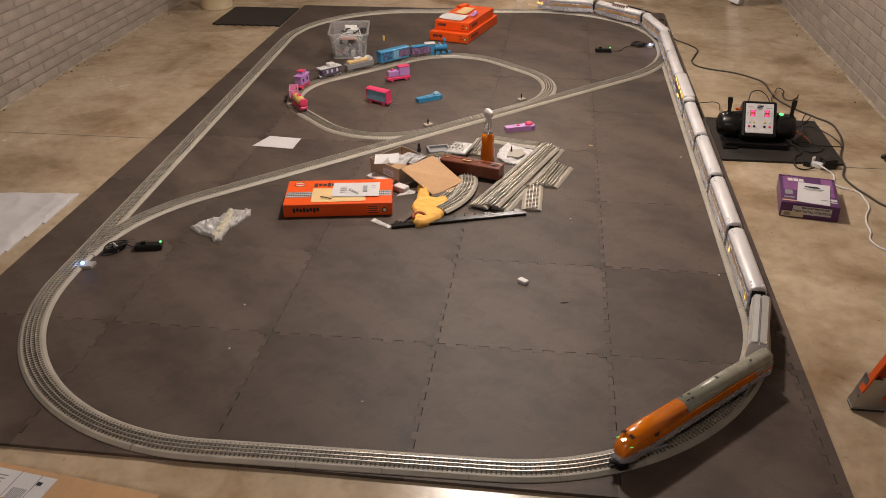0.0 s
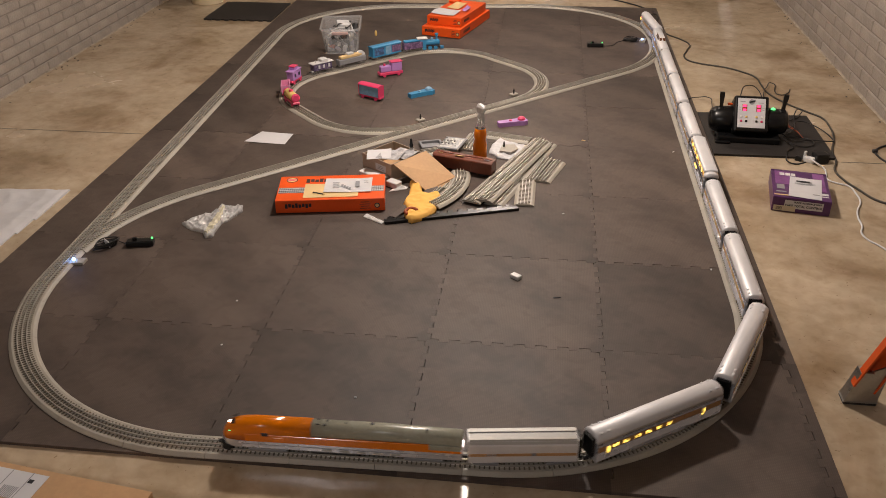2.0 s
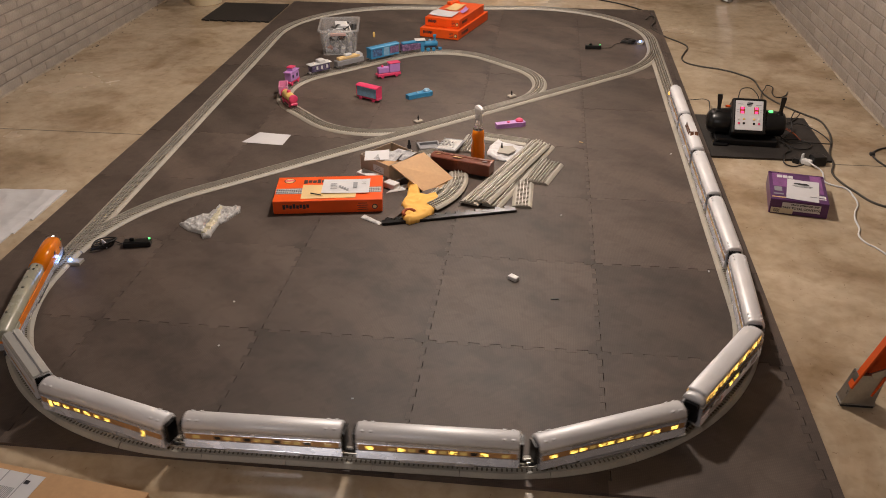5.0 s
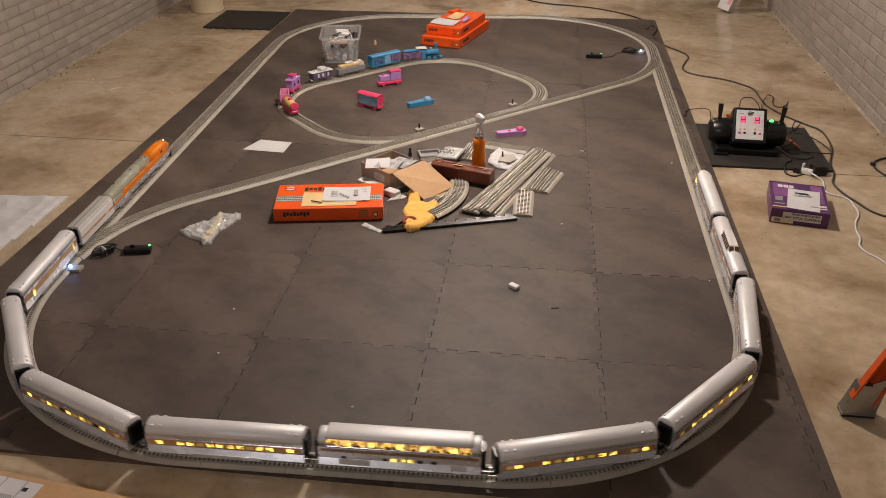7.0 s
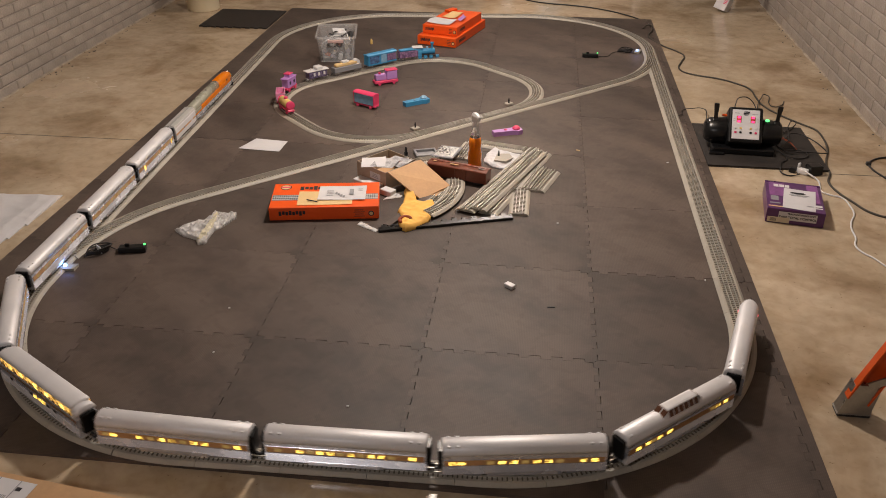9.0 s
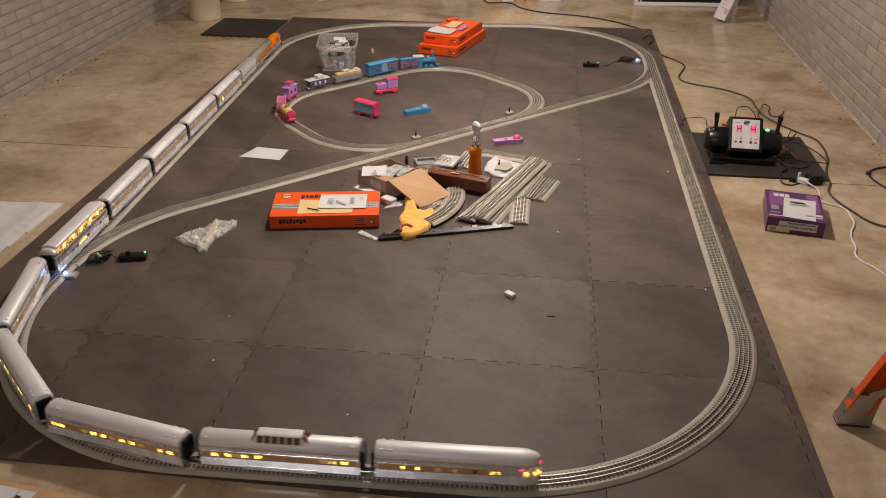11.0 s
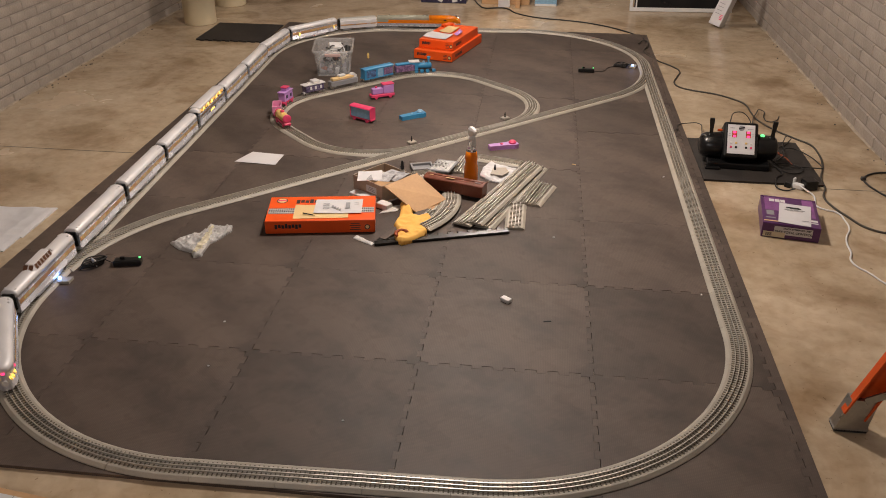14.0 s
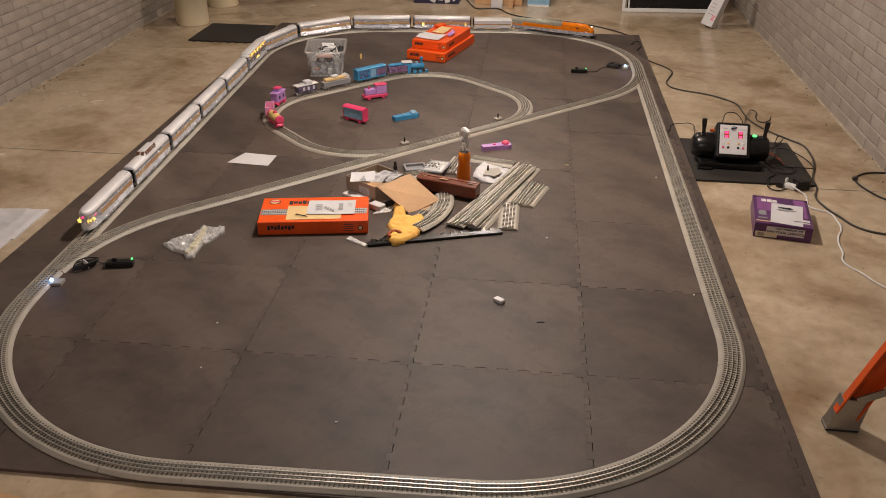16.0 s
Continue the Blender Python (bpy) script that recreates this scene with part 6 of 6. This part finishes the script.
def locomotive():
    L, w, h = 0.705, 0.061, 0.110
    th = thing("locomotive", Matrix(), "orange and grey streamlined toy locomotive with lit headlight", "toy train", "streamlined passenger train")

    def ring(x, f, hh, zb, zt, n=14):
        """Outline of the hood between two heights."""
        pts = [(x, -w / 2 * f, zb)]
        pts += [(x, -w / 2 * f * math.cos(math.pi * i / n), zt + (hh - zt) * math.sin(math.pi * i / n) ** 0.72) for i in range(n + 1)]
        return pts + [(x, w / 2 * f, zb)]

    cut = L / 2 - 0.266
    nose = [(cut, 1.0, h), (L / 2 - 0.10, 1.0, h), (L / 2 - 0.065, 0.985, h - 0.003), (L / 2 - 0.038, 0.94, h - 0.009), (L / 2 - 0.017, 0.84, h - 0.021), (L / 2 - 0.005, 0.68, h - 0.034), (L / 2, 0.45, h - 0.045)]
    part("nose_hood", loft([ring(x, f, hh, 0.046, max(0.05, 0.080 - (h - hh) * 0.75)) for x, f, hh in nose]), M["orange"], th, "glossy orange nose", smooth=True)
    part("rear_hood", loft([ring(x, f * 0.89, hh, 0.0715, max(zt, 0.0735)) for x, f, hh, zt in ((-L / 2, 0.94, h - 0.010, 0.066), (-L / 2 + 0.006, 0.99, h - 0.006, 0.070), (-L / 2 + 0.16, 1.0, h - 0.003, 0.078), (-L / 2 + 0.20, 1.0, h, 0.080), (cut - 0.0004, 1.0, h, 0.080))]), M["grey_roof"], th, "grey rear roof", smooth=True)
    part("orange_stripe", box(0.54, w + 0.0016, 0.0270, (0.0125, 0, 0.046), 0.001), M["orange"], th)
    part("grey_rear_panel", box(0.14, w + 0.0004, 0.018, (-L / 2 + 0.072, 0, 0.054), 0.001), M["grey_roof"], th)
    part("orange_stripe", box(0.12, w + 0.0014, 0.009, (-L / 2 + 0.062, 0, 0.046), 0.001), M["orange"], th)
    low = [(-L / 2, 0.96), (-L / 2 + 0.004, 1.0), (L / 2 - 0.05, 1.0), (L / 2 - 0.022, 0.9), (L / 2 - 0.006, 0.68), (L / 2 + 0.001, 0.45)]
    part("lower_body", loft([[(x, y * w / 2 * f, z) for y, z in ((-0.97, 0.020), (-1.02, 0.023), (-1.02, 0.0465), (1.02, 0.0465), (1.02, 0.023), (0.97, 0.020))] for x, f in low]), M["flank"], th, "pale silver lower side")
    part("side_groove", box(L - 0.08, w + 0.0034, 0.0012, (-0.02, 0, 0.036), 0.0003), M["grey"], th)
    part("underframe", box(L - 0.06, 0.044, 0.012, (-0.01, 0, 0.010), 0.002), M["dark"], th)
    part("fuel_tank", box(0.14, 0.058, 0.012, (0.02, 0, 0.009), 0.003), M["dark"], th)
    part("pilot", loft([[(x, y * hw, z) for y, z in ((-1, 0.003), (-1, 0.024), (1, 0.024), (1, 0.003))] for x, hw in ((L / 2 - 0.02, 0.030), (L / 2 + 0.006, 0.022), (L / 2 + 0.010, 0.012))]), M["black"], th)
    part("coupler", box(0.022, 0.012, 0.010, (L / 2 + 0.014, 0, 0.008), 0.003), M["black"], th)
    part("coupler", box(0.022, 0.010, 0.009, (-L / 2 - 0.010, 0, 0.008), 0.002), M["dark"], th)
    part("headlight", lathe([(0.0048, 0), (0.0045, 0.003), (0.002, 0.005)], 14), M["headlight"], th).matrix_basis = pose(L / 2 - 0.022, 0, 0.0905, 0, 55, 0)
    for y in (-1, 1):
        part("number_board", box(0.006, 0.0014, 0.0028, (L / 2 - 0.026, y * 0.0272, 0.078), 0.0004, rot=pose(0, 0, 0, 0, 0, y * -22)), M["green_led"], th)
        part("windshield", box(0.012, 0.016, 0.0015, (L / 2 - 0.036, y * 0.014, 0.1035), 0.0004, rot=pose(0, 0, 0, y * -22, 18, 0)), M["pane"], th)
        part("cab_window", box(0.02, 0.0015, 0.012, (L / 2 - 0.13, y * (w / 2 + 0.0002), 0.068), 0.0004), M["pane"], th)
        part("cab_step", box(0.03, 0.004, 0.008, (L / 2 - 0.17, y * (w / 2 + 0.001), 0.058), 0.001), M["orange"], th)
        for k in range(5):
            part("side_grille", box(0.028, 0.0008, 0.008, (-0.16 + 0.05 * k, y * (w / 2 + 0.0019), 0.026), 0.0002), M["grey_silver"], th)
    for x, y, s in ((cut - 0.018, -0.012, 0.006), (cut - 0.040, 0.012, 0.008), (cut - 0.045, -0.006, 0.008), (cut - 0.10, 0.0, 0.005), (-0.09, -0.004, 0.010), (-0.25, 0.006, 0.006)):
        part("roof_hatch", cyl(s * 0.6, 0.004, (x, y, h - 0.003), 12, bev=0.001), M["dark"], th)
    part("horn", box(0.012, 0.003, 0.004, (cut - 0.02, 0.012, h - 0.002), 0.001), M["dark"], th)
    for x in (-0.24, 0.22):
        TRUCKS.append((truck(th, x, 0.115), th, x))
    return th


def power_car():
    L = 0.312
    th = thing("power_car", Matrix(), "short silver toy car with a slotted flat roof", "toy train", "streamlined passenger train")
    part("body", loft([[(x, y, z) for y, z in ((-0.031, 0.020), (-0.033, 0.023), (-0.033, 0.082), (-0.027, 0.096), (0.027, 0.096), (0.033, 0.082), (0.033, 0.023), (0.031, 0.020))] for x in (-L / 2, L / 2)]), M["silver"], th)
    part("roof_panel", loft([[(x, y, z) for y, z in ((-0.0315, 0.088), (-0.024, 0.101), (-0.006, 0.104), (-0.006, 0.095), (-0.03, 0.086))] for x in (-L / 2 + 0.003, L / 2 - 0.003)]), M["grey_silver"], th)
    part("roof_panel", loft([[(x, -y, z) for y, z in ((-0.0315, 0.088), (-0.024, 0.101), (-0.001, 0.104), (-0.001, 0.095), (-0.03, 0.086))] for x in (-L / 2 + 0.003, L / 2 - 0.003)]), M["grey_silver"], th)
    part("roof_slot", box(L - 0.03, 0.005, 0.003, (0, -0.0035, 0.0985)), M["grey"], th)
    for y in (-1, 1):
        part("copper_stripe", box(L - 0.006, 0.001, 0.010, (0, y * 0.0333, 0.046), 0.0003), M["band"], th)
        part("door", box(0.03, 0.001, 0.04, (0.09, y * 0.0333, 0.028), 0.0003), M["silver"], th)
        part("emblem", box(0.014, 0.0008, 0.010, (-0.03, y * 0.0340, 0.047), 0.0003), M["grey"], th)
    couplings(th, L, False, True)
    finish(th, L)
    return th


def consist():
    M["amber_pane"] = mat("amber_pane", (0.40, 0.22, 0.07), 0.2, emit=(1.0, 0.55, 0.12), glow=0.65, glow_vary=0.8, vary=0.3, scale=60, bump=0)
    M["dome_lamp"] = mat("dome_lamp", (1.0, 0.8, 0.35), 0.3, emit=(1.0, 0.66, 0.13), glow=1.9, glow_vary=0.7, vary=0.1, scale=95, bump=0)
    M["smoked"] = mat("smoked_pane", (0.16, 0.075, 0.045), 0.12, vary=0.15, scale=60, bump=0)
    many = [-0.195] + [-0.135 + 0.0295 * k for k in range(10)] + [0.195]
    few = [-0.028, 0.009, 0.049, 0.089, 0.131, 0.168]
    odd = [-0.20, -0.165] + [-0.10 + 0.033 * k for k in range(7)] + [0.18, 0.205]
    c = "silver toy passenger car with a copper window band"
    cars = [locomotive(), power_car(),
            coach(["lit"], few, c + " and lit doors", doors=(-0.16, 0.195)),
            coach(["dim", "pane", "dim"], many, c + " and dim windows"),
            coach(["dim", "lit", "pane", "dim", "lit"], many, c + " and part-lit windows"),
            coach(["lit", "lit", "lit", "dim", "lit"], many, c + " and bright windows"),
            super_dome(["lit"]),
            coach(["lit", "dim", "lit"], odd, c + " and mixed windows"),
            coach(["lit", "dim", "lit", "lit", "dim"], many, c + " and lit windows"),
            coach(["lit", "lit", "dim"], odd, c + " and lit windows"),
            dome_car(["lit", "lit", "dim"]),
            coach(["lit", "lit", "pale", "dim", "pane", "lit", "lit"], [0.154, 0.112, 0.054, 0.005, -0.051, -0.100, -0.118], "silver toy observation car with a rounded tail", vents=(0.19, 0.215), obs=True)]
    s = 0.0
    for i, th in enumerate(cars):
        L = 0.705 if i == 0 else 0.312 if i == 1 else 0.468
        gap = 0.0 if i == 0 else 0.014 if i == 1 else 0.036 if i == 2 else 0.043
        CARS.append((th, s + gap + L / 2, L * (0.325 if i == 0 else 0.33)))
        s += gap + L


consist()


def car_pose(s, half):
    a, _ = LOOP.at(s + half)
    b, _ = LOOP.at(s - half)
    m = (a + b) / 2
    return pose(m[0], m[1], H0, 0, 0, math.degrees(math.atan2(a[1] - b[1], a[0] - b[0])))


def motions():
    place = {}
    for th, back, half in CARS:
        place[th] = (back, half)
        walk(th, [(i * 0.25, car_pose(nose_at(i * 0.25) - back, half)) for i in range(65)])
    for tr, th, x in TRUCKS:
        back, half = place[th]
        rows = []
        for i in range(33):
            s = nose_at(i * 0.5) - back
            _, d = LOOP.at(s + x)
            car = car_pose(s, half).to_euler().z
            turn = (math.atan2(d[1], d[0]) - car + math.pi) % (2 * math.pi) - math.pi
            rows.append((i * 0.5, pose(x, 0, 0, 0, 0, math.degrees(turn))))
        walk(tr, rows)


motions()
